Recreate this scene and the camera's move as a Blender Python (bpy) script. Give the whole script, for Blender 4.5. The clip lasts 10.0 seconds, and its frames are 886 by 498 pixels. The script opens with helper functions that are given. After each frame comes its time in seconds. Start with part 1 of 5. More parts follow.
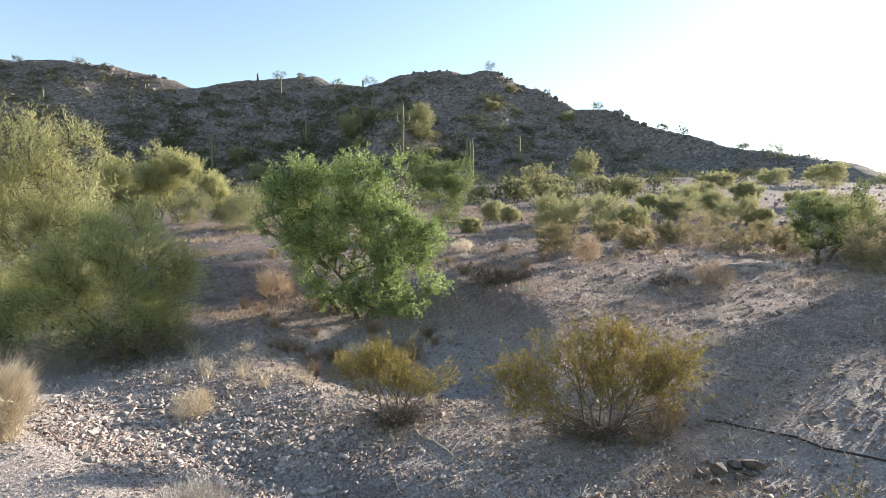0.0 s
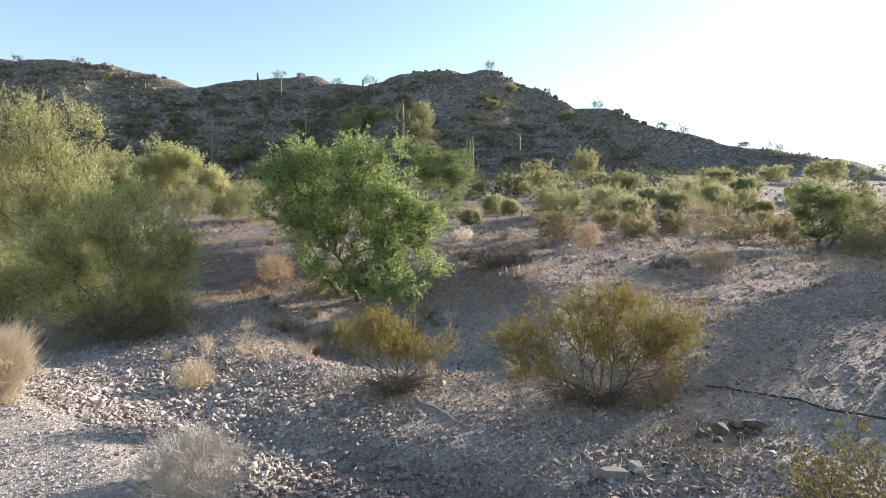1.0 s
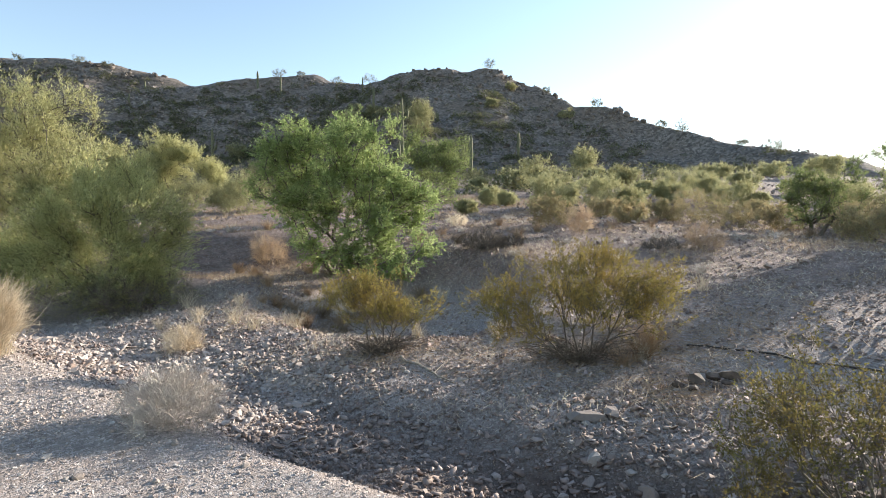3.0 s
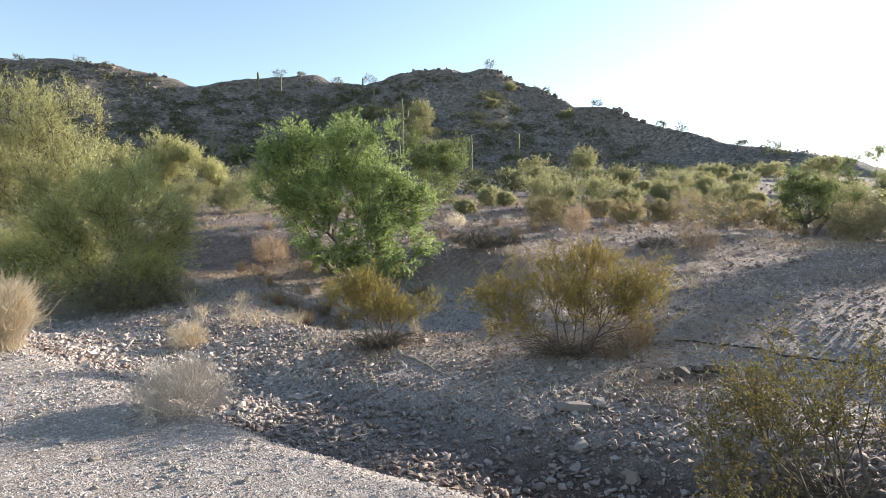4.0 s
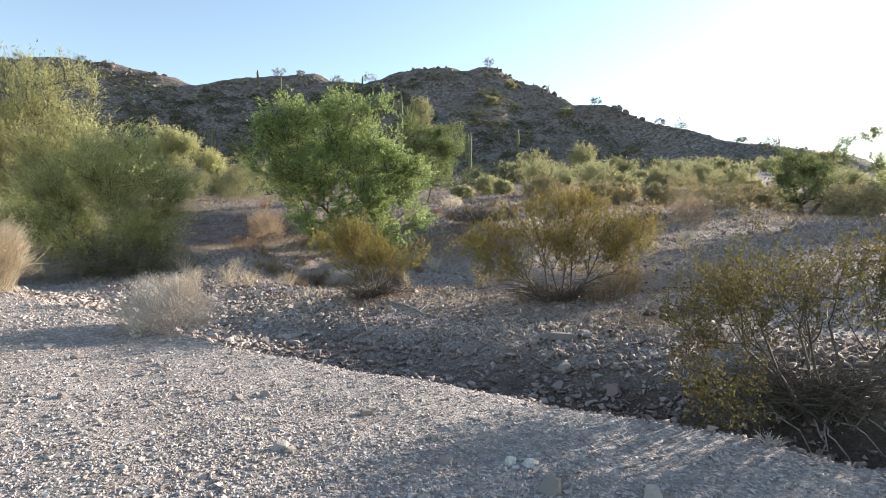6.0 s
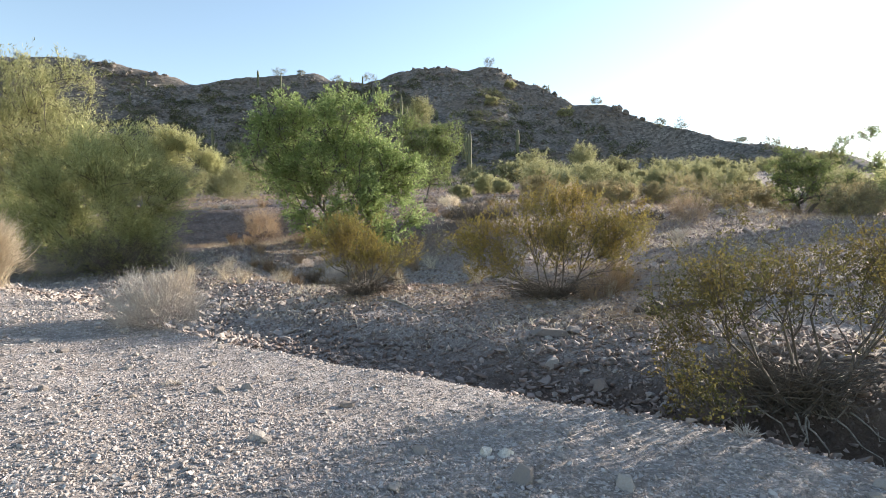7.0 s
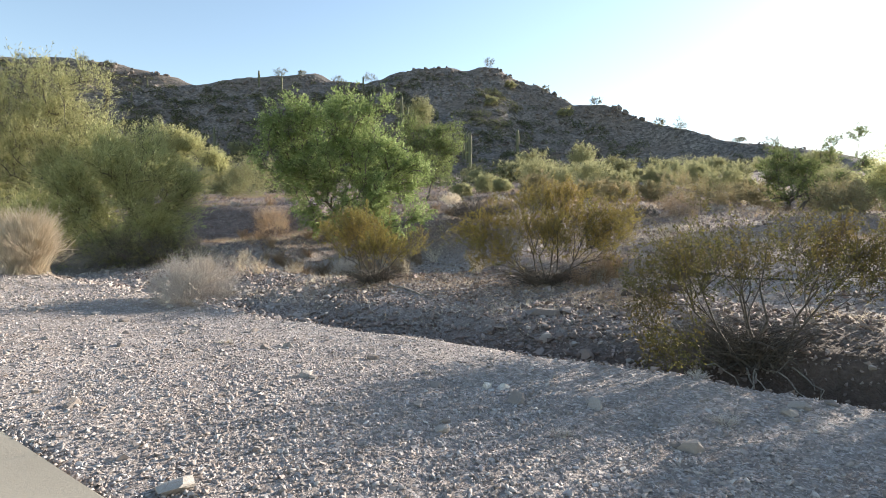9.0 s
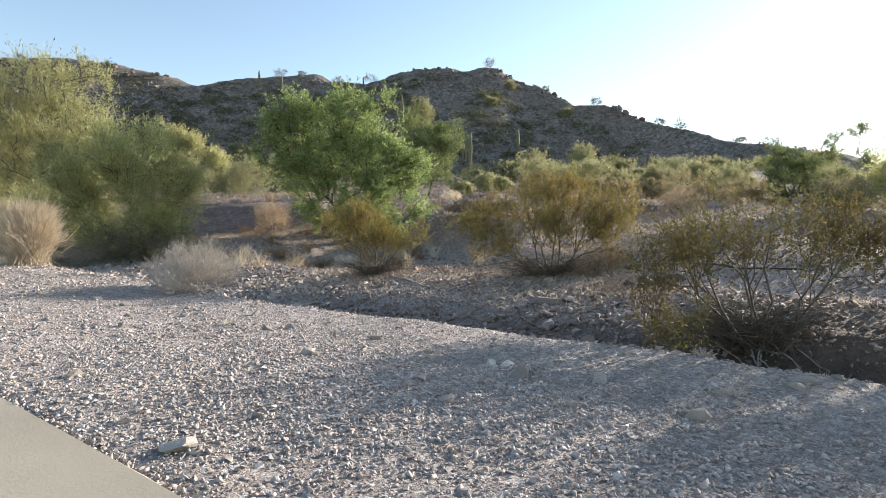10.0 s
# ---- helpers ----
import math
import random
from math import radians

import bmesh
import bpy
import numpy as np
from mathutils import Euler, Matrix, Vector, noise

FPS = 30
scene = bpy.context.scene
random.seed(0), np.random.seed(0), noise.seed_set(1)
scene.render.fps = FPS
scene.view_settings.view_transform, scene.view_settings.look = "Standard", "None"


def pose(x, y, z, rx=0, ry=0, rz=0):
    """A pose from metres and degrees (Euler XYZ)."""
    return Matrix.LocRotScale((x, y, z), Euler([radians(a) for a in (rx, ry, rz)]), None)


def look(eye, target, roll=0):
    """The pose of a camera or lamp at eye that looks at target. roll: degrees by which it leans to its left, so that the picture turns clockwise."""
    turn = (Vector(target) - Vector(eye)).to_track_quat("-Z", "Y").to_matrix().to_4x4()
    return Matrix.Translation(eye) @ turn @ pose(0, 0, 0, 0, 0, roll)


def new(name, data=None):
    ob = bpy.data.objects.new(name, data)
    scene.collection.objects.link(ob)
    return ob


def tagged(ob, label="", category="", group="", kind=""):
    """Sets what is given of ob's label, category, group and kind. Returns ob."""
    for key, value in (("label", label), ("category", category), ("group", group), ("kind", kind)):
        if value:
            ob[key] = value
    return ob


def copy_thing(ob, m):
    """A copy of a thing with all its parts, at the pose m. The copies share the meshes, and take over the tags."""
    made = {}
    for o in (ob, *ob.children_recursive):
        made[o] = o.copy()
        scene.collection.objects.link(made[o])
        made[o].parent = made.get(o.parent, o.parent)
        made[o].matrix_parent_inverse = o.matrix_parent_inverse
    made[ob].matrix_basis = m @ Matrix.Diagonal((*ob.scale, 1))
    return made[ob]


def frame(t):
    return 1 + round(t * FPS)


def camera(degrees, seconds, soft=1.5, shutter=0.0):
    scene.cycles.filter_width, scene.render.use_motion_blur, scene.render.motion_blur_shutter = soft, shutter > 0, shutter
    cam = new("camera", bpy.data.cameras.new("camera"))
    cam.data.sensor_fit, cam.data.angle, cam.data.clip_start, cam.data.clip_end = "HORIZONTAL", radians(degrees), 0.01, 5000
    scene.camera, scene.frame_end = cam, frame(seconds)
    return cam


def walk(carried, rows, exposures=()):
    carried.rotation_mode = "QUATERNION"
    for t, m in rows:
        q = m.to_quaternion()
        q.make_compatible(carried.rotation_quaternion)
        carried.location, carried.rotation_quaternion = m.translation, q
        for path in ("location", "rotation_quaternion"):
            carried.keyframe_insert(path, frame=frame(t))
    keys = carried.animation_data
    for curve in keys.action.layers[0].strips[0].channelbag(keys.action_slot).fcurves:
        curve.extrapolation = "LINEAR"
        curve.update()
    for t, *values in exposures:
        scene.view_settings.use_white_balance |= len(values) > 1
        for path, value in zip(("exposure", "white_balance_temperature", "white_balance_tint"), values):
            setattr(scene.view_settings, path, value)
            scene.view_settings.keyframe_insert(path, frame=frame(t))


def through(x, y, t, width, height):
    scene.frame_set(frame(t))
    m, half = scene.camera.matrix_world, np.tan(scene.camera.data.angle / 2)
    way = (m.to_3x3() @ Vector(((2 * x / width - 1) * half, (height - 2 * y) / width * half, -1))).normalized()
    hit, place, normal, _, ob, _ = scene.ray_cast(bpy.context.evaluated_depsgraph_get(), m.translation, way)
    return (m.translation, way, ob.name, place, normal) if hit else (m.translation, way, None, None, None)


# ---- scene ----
cam = camera(76.6, 10.0, soft=0.9)
METRES, EYE, TILT, LEAN, TURN = 3.6, 2.85, 0.0, 0.0, 0.0
ROWS = [
    (0.0, 0.0, 0.0, 0.0, 0.0, 0.0, -0.0),
    (0.5, 0.0075, -0.0046, -0.0672, 0.01, 0.04, 0.03),
    (1.0, -0.0015, 0.0054, -0.1368, 0.01, 0.08, 0.06),
    (1.5, -0.0105, 0.0187, -0.2061, 0.02, 0.11, 0.1),
    (2.0, 0.0086, 0.0149, -0.2681, 0.01, 0.12, 0.13),
    (2.5, 0.0417, 0.007, -0.2885, 0.03, 0.1, 0.1),
    (4.0, 0.078, -0.1087, -0.2988, 0.07, 0.11, 0.06),
    (4.5, 0.0853, -0.1134, -0.3547, 0.07, 0.15, 0.07),
    (5.0, 0.09, -0.1157, -0.4256, 0.07, 0.14, 0.07),
    (5.5, 0.1043, -0.1206, -0.486, 0.07, 0.17, 0.12),
    (7.0, 0.1572, -0.1225, -0.5296, 0.14, 0.2, 0.07),
    (7.5, 0.1643, -0.1995, -0.5297, 0.13, 0.2, 0.06),
    (8.0, 0.1562, -0.297, -0.533, 0.14, 0.08, 0.05),
    (8.5, 0.1473, -0.3178, -0.5336, 0.16, 0.14, 0.06),
    (9.0, 0.14, -0.3227, -0.5705, 0.15, 0.19, 0.07),
    (9.5, 0.1388, -0.3225, -0.6003, 0.17, 0.25, 0.11),
    (10.0, 0.1343, -0.3162, -0.6134, 0.17, 0.28, 0.1),
]
walk(cam, [(t, pose(0, 0, EYE, TILT, LEAN, TURN) @ pose(METRES * x, METRES * y, METRES * z, 90 + pitch, roll, yaw)) for t, x, y, z, yaw, pitch, roll in ROWS],
     [(0.0, 1.52), (4.0, 1.50), (7.0, 1.47), (8.4, 1.45), (9.5, 1.40), (10.0, 1.40)])

# ---- sky, sun, exposure ----
SUN_TURN, SUN_UP = 55.0, 16.5          # degrees east of straight ahead, degrees above the horizon
world = bpy.data.worlds.new("sky")
scene.world = world
world.use_nodes = True
wn = world.node_tree.nodes
sky = wn.new("ShaderNodeTexSky")
sky.sky_type, sky.sun_disc = "NISHITA", False
sky.sun_elevation, sky.sun_rotation = radians(SUN_UP), radians(SUN_TURN)
sky.air_density, sky.dust_density, sky.ozone_density = 1.0, 0.2, 0.2
wn["Background"].inputs["Strength"].default_value = 0.108
world.node_tree.links.new(sky.outputs["Color"], wn["Background"].inputs["Color"])
lamp = bpy.data.lights.new("sun", "SUN")
lamp.energy, lamp.angle, lamp.color = 4.7, radians(0.6), (1.0, 0.90, 0.77)
sun = new("sun", lamp)
a, e = radians(SUN_TURN), radians(SUN_UP)
sun.matrix_world = look((200 * math.sin(a) * math.cos(e), 200 * math.cos(a) * math.cos(e), 200 * math.sin(e)), (0, 0, 0))

# ---- materials ----
def node(nt, kind, **values):
    made = nt.nodes.new(kind)
    for key, value in values.items():
        made.inputs[key.replace("_", " ")].default_value = value
    return made


def blank(name):
    m = bpy.data.materials.new(name)
    m.use_nodes = True
    nt = m.node_tree
    nt.nodes.clear()
    out = nt.nodes.new("ShaderNodeOutputMaterial")
    return m, nt, out


def mixed(nt, factor, a, b, blend="MIX"):
    """A colour mix; factor, a and b are sockets or values."""
    mx = nt.nodes.new("ShaderNodeMix")
    mx.data_type, mx.blend_type = "RGBA", blend
    for socket, value in ((mx.inputs[0], factor), (mx.inputs[6], a), (mx.inputs[7], b)):
        if isinstance(value, bpy.types.NodeSocket):
            nt.links.new(value, socket)
        else:
            socket.default_value = value if not isinstance(value, tuple) else (*value, 1)[:4]
    return mx.outputs[2]


def spread(nt, value, lo, hi, to_lo=0.0, to_hi=1.0):
    r = nt.nodes.new("ShaderNodeMapRange")
    nt.links.new(value, r.inputs[0])
    for k, v in enumerate((lo, hi, to_lo, to_hi)):
        r.inputs[k + 1].default_value = v
    return r.outputs[0]


def grain(nt, where, scale, detail=4.0, rough=0.55):
    tex = node(nt, "ShaderNodeTexNoise", Scale=scale, Detail=detail, Roughness=rough)
    nt.links.new(where, tex.inputs["Vector"])
    return tex.outputs[0]


def leaf_material(name, dark, light, through=0.35, dry=None, glow=None):
    """Thin leaves: matt, letting some light through, each leaf a little different."""
    m, nt, out = blank(name)
    geo = nt.nodes.new("ShaderNodeNewGeometry")
    info = nt.nodes.new("ShaderNodeObjectInfo")
    pos = nt.nodes.new("ShaderNodeTexCoord").outputs["Object"]
    colour = mixed(nt, geo.outputs["Random Per Island"], dark, light)
    patch = spread(nt, grain(nt, pos, 2.2, 2.0), 0.42, 0.62)
    colour = mixed(nt, patch, colour, dry or tuple(0.75 * c for c in dark))
    tone = nt.nodes.new("ShaderNodeHueSaturation")
    nt.links.new(colour, tone.inputs["Color"])
    nt.links.new(spread(nt, info.outputs["Random"], 0, 1, 0.8, 1.2), tone.inputs["Value"])
    d = node(nt, "ShaderNodeBsdfPrincipled", Roughness=0.75)
    d.inputs["Specular IOR Level"].default_value = 0.1
    tr = nt.nodes.new("ShaderNodeBsdfTranslucent")
    mix = node(nt, "ShaderNodeMixShader", Fac=through)
    nt.links.new(tone.outputs[0], d.inputs["Base Color"])
    passed = mixed(nt, 1.0, tone.outputs[0], glow, "MULTIPLY") if glow else tone.outputs[0]
    nt.links.new(passed, tr.inputs["Color"])
    nt.links.new(d.outputs[0], mix.inputs[1])
    nt.links.new(tr.outputs[0], mix.inputs[2])
    nt.links.new(mix.outputs[0], out.inputs["Surface"])
    return m


def bark_material(name, dark, light, scale=30.0):
    m, nt, out = blank(name)
    pos = nt.nodes.new("ShaderNodeTexCoord").outputs["Object"]
    geo = nt.nodes.new("ShaderNodeNewGeometry")
    f = grain(nt, pos, scale, 5.0)
    colour = mixed(nt, spread(nt, f, 0.35, 0.65), dark, light)
    colour = mixed(nt, spread(nt, geo.outputs["Random Per Island"], 0, 1, 0.0, 0.45), colour, light)
    bs = node(nt, "ShaderNodeBsdfPrincipled", Roughness=0.85)
    bump = node(nt, "ShaderNodeBump", Strength=0.5, Distance=0.01)
    nt.links.new(f, bump.inputs["Height"])
    nt.links.new(colour, bs.inputs["Base Color"])
    nt.links.new(bump.outputs[0], bs.inputs["Normal"])
    nt.links.new(bs.outputs[0], out.inputs["Surface"])
    return m


def stone_material(name, tints, by_object):
    """Weathered stones, each of its own tint; dusty, with fine relief."""
    m, nt, out = blank(name)
    pos = nt.nodes.new("ShaderNodeTexCoord").outputs["Object"]
    if by_object:
        pick = nt.nodes.new("ShaderNodeObjectInfo").outputs["Random"]
    else:
        pick = nt.nodes.new("ShaderNodeNewGeometry").outputs["Random Per Island"]
    rampn = nt.nodes.new("ShaderNodeValToRGB")
    rampn.color_ramp.interpolation = "LINEAR"
    for k, c in enumerate(tints):
        at = k / (len(tints) - 1)
        el = rampn.color_ramp.elements[k] if k < 2 else rampn.color_ramp.elements.new(at)
        el.position, el.color = at, (*c, 1)
    nt.links.new(pick, rampn.inputs[0])
    f, fine = grain(nt, pos, 9.0, 5.0), grain(nt, pos, 70.0, 4.0)
    colour = mixed(nt, spread(nt, f, 0.4, 0.7, 0, 0.5), rampn.outputs[0], (0.30, 0.25, 0.205))
    colour = mixed(nt, spread(nt, fine, 0.3, 0.7, 0.0, 0.35), colour, (0.12, 0.10, 0.09))
    bs = node(nt, "ShaderNodeBsdfPrincipled", Roughness=0.9)
    bs.inputs["Specular IOR Level"].default_value = 0.3
    bump = node(nt, "ShaderNodeBump", Strength=0.5, Distance=0.008)
    nt.links.new(fine, bump.inputs["Height"])
    nt.links.new(colour, bs.inputs["Base Color"])
    nt.links.new(bump.outputs[0], bs.inputs["Normal"])
    nt.links.new(bs.outputs[0], out.inputs["Surface"])
    return m


def ground_material():
    """Pinkish-grey desert gravel and dust; browner, coarser scree on the hill."""
    m, nt, out = blank("desert_gravel")
    pos = nt.nodes.new("ShaderNodeNewGeometry").outputs["Position"]
    wide, mid, small = grain(nt, pos, 0.35, 4.0), grain(nt, pos, 2.3, 5.0), grain(nt, pos, 24.0, 6.0, 0.7)
    colour = mixed(nt, spread(nt, wide, 0.38, 0.62), (0.40, 0.347, 0.315), (0.49, 0.43, 0.396))
    colour = mixed(nt, spread(nt, mid, 0.45, 0.7, 0, 0.6), colour, (0.27, 0.205, 0.16))
    cells = node(nt, "ShaderNodeTexVoronoi", Scale=44.0)
    warp = node(nt, "ShaderNodeTexNoise", Scale=9.0, Detail=3.0)
    nt.links.new(pos, warp.inputs["Vector"])
    bent = nt.nodes.new("ShaderNodeVectorMath")
    bent.operation = "MULTIPLY_ADD"
    bent.inputs[1].default_value = (0.16, 0.16, 0.16)
    nt.links.new(warp.outputs["Color"], bent.inputs[0])
    nt.links.new(pos, bent.inputs[2])
    nt.links.new(bent.outputs[0], cells.inputs["Vector"])
    chip = nt.nodes.new("ShaderNodeSeparateColor")
    nt.links.new(cells.outputs["Color"], chip.inputs[0])
    colour = mixed(nt, spread(nt, chip.outputs[0], 0.0, 1.0, 0.0, 0.6), colour, (0.18, 0.155, 0.145))
    colour = mixed(nt, spread(nt, chip.outputs[1], 0.5, 1.0, 0.0, 0.85), colour, (0.64, 0.575, 0.54))
    # chip edges darkened, standing in for the shade between pebbles
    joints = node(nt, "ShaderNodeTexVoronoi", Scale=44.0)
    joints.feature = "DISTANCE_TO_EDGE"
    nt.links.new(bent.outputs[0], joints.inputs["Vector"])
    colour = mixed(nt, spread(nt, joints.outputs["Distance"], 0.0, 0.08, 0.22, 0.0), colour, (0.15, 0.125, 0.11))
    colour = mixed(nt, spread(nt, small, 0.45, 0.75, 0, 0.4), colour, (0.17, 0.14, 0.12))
    # the same painted crevice shade, fainter, round larger cells
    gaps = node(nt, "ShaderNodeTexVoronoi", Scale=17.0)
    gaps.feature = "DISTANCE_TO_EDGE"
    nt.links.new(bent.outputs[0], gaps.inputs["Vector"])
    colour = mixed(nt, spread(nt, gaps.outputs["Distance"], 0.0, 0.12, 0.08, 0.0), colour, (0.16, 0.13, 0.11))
    # raw brown earth in the banks of the wash, darkened further for their shade
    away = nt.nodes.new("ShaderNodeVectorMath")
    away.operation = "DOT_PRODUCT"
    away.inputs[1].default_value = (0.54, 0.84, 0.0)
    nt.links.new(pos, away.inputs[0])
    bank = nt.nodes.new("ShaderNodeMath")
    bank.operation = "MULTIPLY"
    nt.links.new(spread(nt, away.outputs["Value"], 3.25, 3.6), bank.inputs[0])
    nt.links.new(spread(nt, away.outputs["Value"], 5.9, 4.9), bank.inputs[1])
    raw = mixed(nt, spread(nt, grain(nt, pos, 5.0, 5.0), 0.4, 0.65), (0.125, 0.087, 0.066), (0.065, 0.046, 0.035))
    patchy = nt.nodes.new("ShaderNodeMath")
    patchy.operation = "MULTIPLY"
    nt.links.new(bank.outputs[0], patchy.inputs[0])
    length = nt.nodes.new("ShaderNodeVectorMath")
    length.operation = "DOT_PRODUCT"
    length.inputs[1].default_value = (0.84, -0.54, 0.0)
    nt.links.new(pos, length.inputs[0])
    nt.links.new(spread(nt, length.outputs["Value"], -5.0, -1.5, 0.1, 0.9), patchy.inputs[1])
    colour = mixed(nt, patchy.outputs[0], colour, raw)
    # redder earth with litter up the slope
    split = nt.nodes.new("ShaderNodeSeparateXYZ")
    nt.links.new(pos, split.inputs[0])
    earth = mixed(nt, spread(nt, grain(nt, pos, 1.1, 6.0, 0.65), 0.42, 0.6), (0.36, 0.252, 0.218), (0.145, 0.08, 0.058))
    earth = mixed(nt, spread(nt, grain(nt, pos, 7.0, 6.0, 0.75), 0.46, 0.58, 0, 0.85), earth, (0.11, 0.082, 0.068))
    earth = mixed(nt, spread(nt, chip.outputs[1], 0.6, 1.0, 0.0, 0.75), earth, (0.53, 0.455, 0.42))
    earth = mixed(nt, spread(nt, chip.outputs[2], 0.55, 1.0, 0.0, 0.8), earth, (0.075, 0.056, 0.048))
    # crevice shade painted more strongly between the stones of the slope
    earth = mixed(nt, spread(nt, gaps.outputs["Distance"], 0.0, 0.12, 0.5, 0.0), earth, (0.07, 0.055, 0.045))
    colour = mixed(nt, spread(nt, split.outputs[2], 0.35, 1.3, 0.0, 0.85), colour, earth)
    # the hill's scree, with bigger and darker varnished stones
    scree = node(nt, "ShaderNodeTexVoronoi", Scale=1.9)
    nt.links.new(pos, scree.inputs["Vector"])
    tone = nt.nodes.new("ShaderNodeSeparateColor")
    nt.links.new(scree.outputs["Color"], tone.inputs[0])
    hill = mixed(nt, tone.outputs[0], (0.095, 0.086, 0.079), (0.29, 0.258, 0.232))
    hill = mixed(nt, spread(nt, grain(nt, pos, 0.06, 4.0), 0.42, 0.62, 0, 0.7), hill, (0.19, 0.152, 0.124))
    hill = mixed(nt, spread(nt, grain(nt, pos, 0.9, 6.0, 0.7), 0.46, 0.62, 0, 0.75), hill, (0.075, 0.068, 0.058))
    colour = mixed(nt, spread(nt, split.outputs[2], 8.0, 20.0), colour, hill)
    bs = node(nt, "ShaderNodeBsdfPrincipled", Roughness=0.95)
    bs.inputs["Specular IOR Level"].default_value = 0.2
    b1 = node(nt, "ShaderNodeBump", Strength=0.9, Distance=0.02)
    b2 = node(nt, "ShaderNodeBump", Strength=0.6, Distance=0.5)
    nt.links.new(cells.outputs["Distance"], b1.inputs["Height"])
    nt.links.new(grain(nt, pos, 0.9, 6.0, 0.7), b2.inputs["Height"])
    nt.links.new(b2.outputs[0], b1.inputs["Normal"])
    far = nt.nodes.new("ShaderNodeMix")
    far.data_type = "VECTOR"
    plain = nt.nodes.new("ShaderNodeNewGeometry").outputs["Normal"]
    near_bump = node(nt, "ShaderNodeBump", Strength=0.8, Distance=0.028)
    lower = node(nt, "ShaderNodeBump", Strength=0.5, Distance=0.05)
    nt.links.new(grain(nt, pos, 9.0, 5.0, 0.7), lower.inputs["Height"])
    nt.links.new(lower.outputs[0], near_bump.inputs["Normal"])
    rough = nt.nodes.new("ShaderNodeMath")
    rough.operation = "MULTIPLY_ADD"
    rough.inputs[1].default_value = -0.9
    nt.links.new(cells.outputs["Distance"], rough.inputs[0])
    nt.links.new(grain(nt, pos, 55.0, 7.0, 0.8), rough.inputs[2])
    nt.links.new(rough.outputs[0], near_bump.inputs["Height"])
    nt.links.new(spread(nt, split.outputs[2], 6.0, 14.0), far.inputs[0])
    nt.links.new(near_bump.outputs[0], far.inputs[4])
    nt.links.new(b1.outputs[0], far.inputs[5])
    nt.links.new(far.outputs[1], bs.inputs["Normal"])
    nt.links.new(colour, bs.inputs["Base Color"])
    nt.links.new(bs.outputs[0], out.inputs["Surface"])
    return m


def concrete_material():
    m, nt, out = blank("concrete")
    pos = nt.nodes.new("ShaderNodeNewGeometry").outputs["Position"]
    a, b = grain(nt, pos, 1.3, 5.0), grain(nt, pos, 90.0, 5.0, 0.7)
    colour = mixed(nt, spread(nt, a, 0.35, 0.65), (0.265, 0.232, 0.18), (0.33, 0.292, 0.23))
    colour = mixed(nt, spread(nt, b, 0.5, 0.8, 0, 0.5), colour, (0.2, 0.17, 0.14))
    bs = node(nt, "ShaderNodeBsdfPrincipled", Roughness=0.85)
    bump = node(nt, "ShaderNodeBump", Strength=0.35, Distance=0.004)
    nt.links.new(b, bump.inputs["Height"])
    nt.links.new(bump.outputs[0], bs.inputs["Normal"])
    nt.links.new(colour, bs.inputs["Base Color"])
    nt.links.new(bs.outputs[0], out.inputs["Surface"])
    return m


GROUND = ground_material()
CONCRETE = concrete_material()
PEBBLE_TINTS = [(0.27, 0.24, 0.225), (0.42, 0.37, 0.345), (0.51, 0.457, 0.43), (0.39, 0.318, 0.28), (0.345, 0.315, 0.31), (0.52, 0.478, 0.455), (0.60, 0.562, 0.54)]
PEBBLES = stone_material("pebbles", PEBBLE_TINTS, False)
STONES = stone_material("stones", [(0.19, 0.165, 0.15), (0.34, 0.30, 0.27), (0.44, 0.40, 0.365), (0.28, 0.225, 0.19), (0.52, 0.48, 0.44)], True)
# wash stones: brown set also darkened for shade, tan set lightened for the sun
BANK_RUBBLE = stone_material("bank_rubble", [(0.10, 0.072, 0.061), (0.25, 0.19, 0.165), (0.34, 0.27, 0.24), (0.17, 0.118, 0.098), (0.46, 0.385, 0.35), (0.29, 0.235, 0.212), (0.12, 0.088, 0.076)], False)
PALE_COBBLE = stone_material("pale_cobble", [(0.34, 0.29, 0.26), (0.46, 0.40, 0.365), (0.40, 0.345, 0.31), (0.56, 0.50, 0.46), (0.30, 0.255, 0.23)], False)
SLOPE_RUBBLE = stone_material("slope_rubble", [(0.105, 0.08, 0.073), (0.34, 0.267, 0.243), (0.22, 0.15, 0.125), (0.43, 0.35, 0.328), (0.145, 0.112, 0.102), (0.57, 0.49, 0.458)], False)
MESQUITE = leaf_material("mesquite_leaf", (0.12, 0.155, 0.058), (0.33, 0.38, 0.16), 0.45, (0.19, 0.22, 0.09))
QUARTZ = stone_material("pale_quartz", [(0.66, 0.62, 0.56), (0.74, 0.71, 0.66)], True)
GREY_ROCK = stone_material("grey_rock", [(0.19, 0.165, 0.155), (0.26, 0.225, 0.21)], True)
CRAG = stone_material("crag_rock", [(0.07, 0.062, 0.058), (0.13, 0.115, 0.105), (0.19, 0.165, 0.15)], True)
PALE_ROCK = stone_material("pale_rock", [(0.40, 0.37, 0.34), (0.46, 0.43, 0.40)], True)
SCREE = stone_material("varnished_rock", [(0.09, 0.08, 0.075), (0.20, 0.175, 0.16), (0.13, 0.11, 0.10), (0.33, 0.30, 0.275), (0.11, 0.095, 0.085)], False)
CREOSOTE = leaf_material("creosote_leaf", (0.155, 0.138, 0.048), (0.395, 0.348, 0.13), 0.42, (0.30, 0.235, 0.086), (1.08, 1.0, 0.8))
CREOSOTE_DARK = leaf_material("creosote_leaf_green", (0.075, 0.075, 0.031), (0.215, 0.2, 0.086), 0.37, (0.16, 0.128, 0.054), (1.08, 1.0, 0.8))
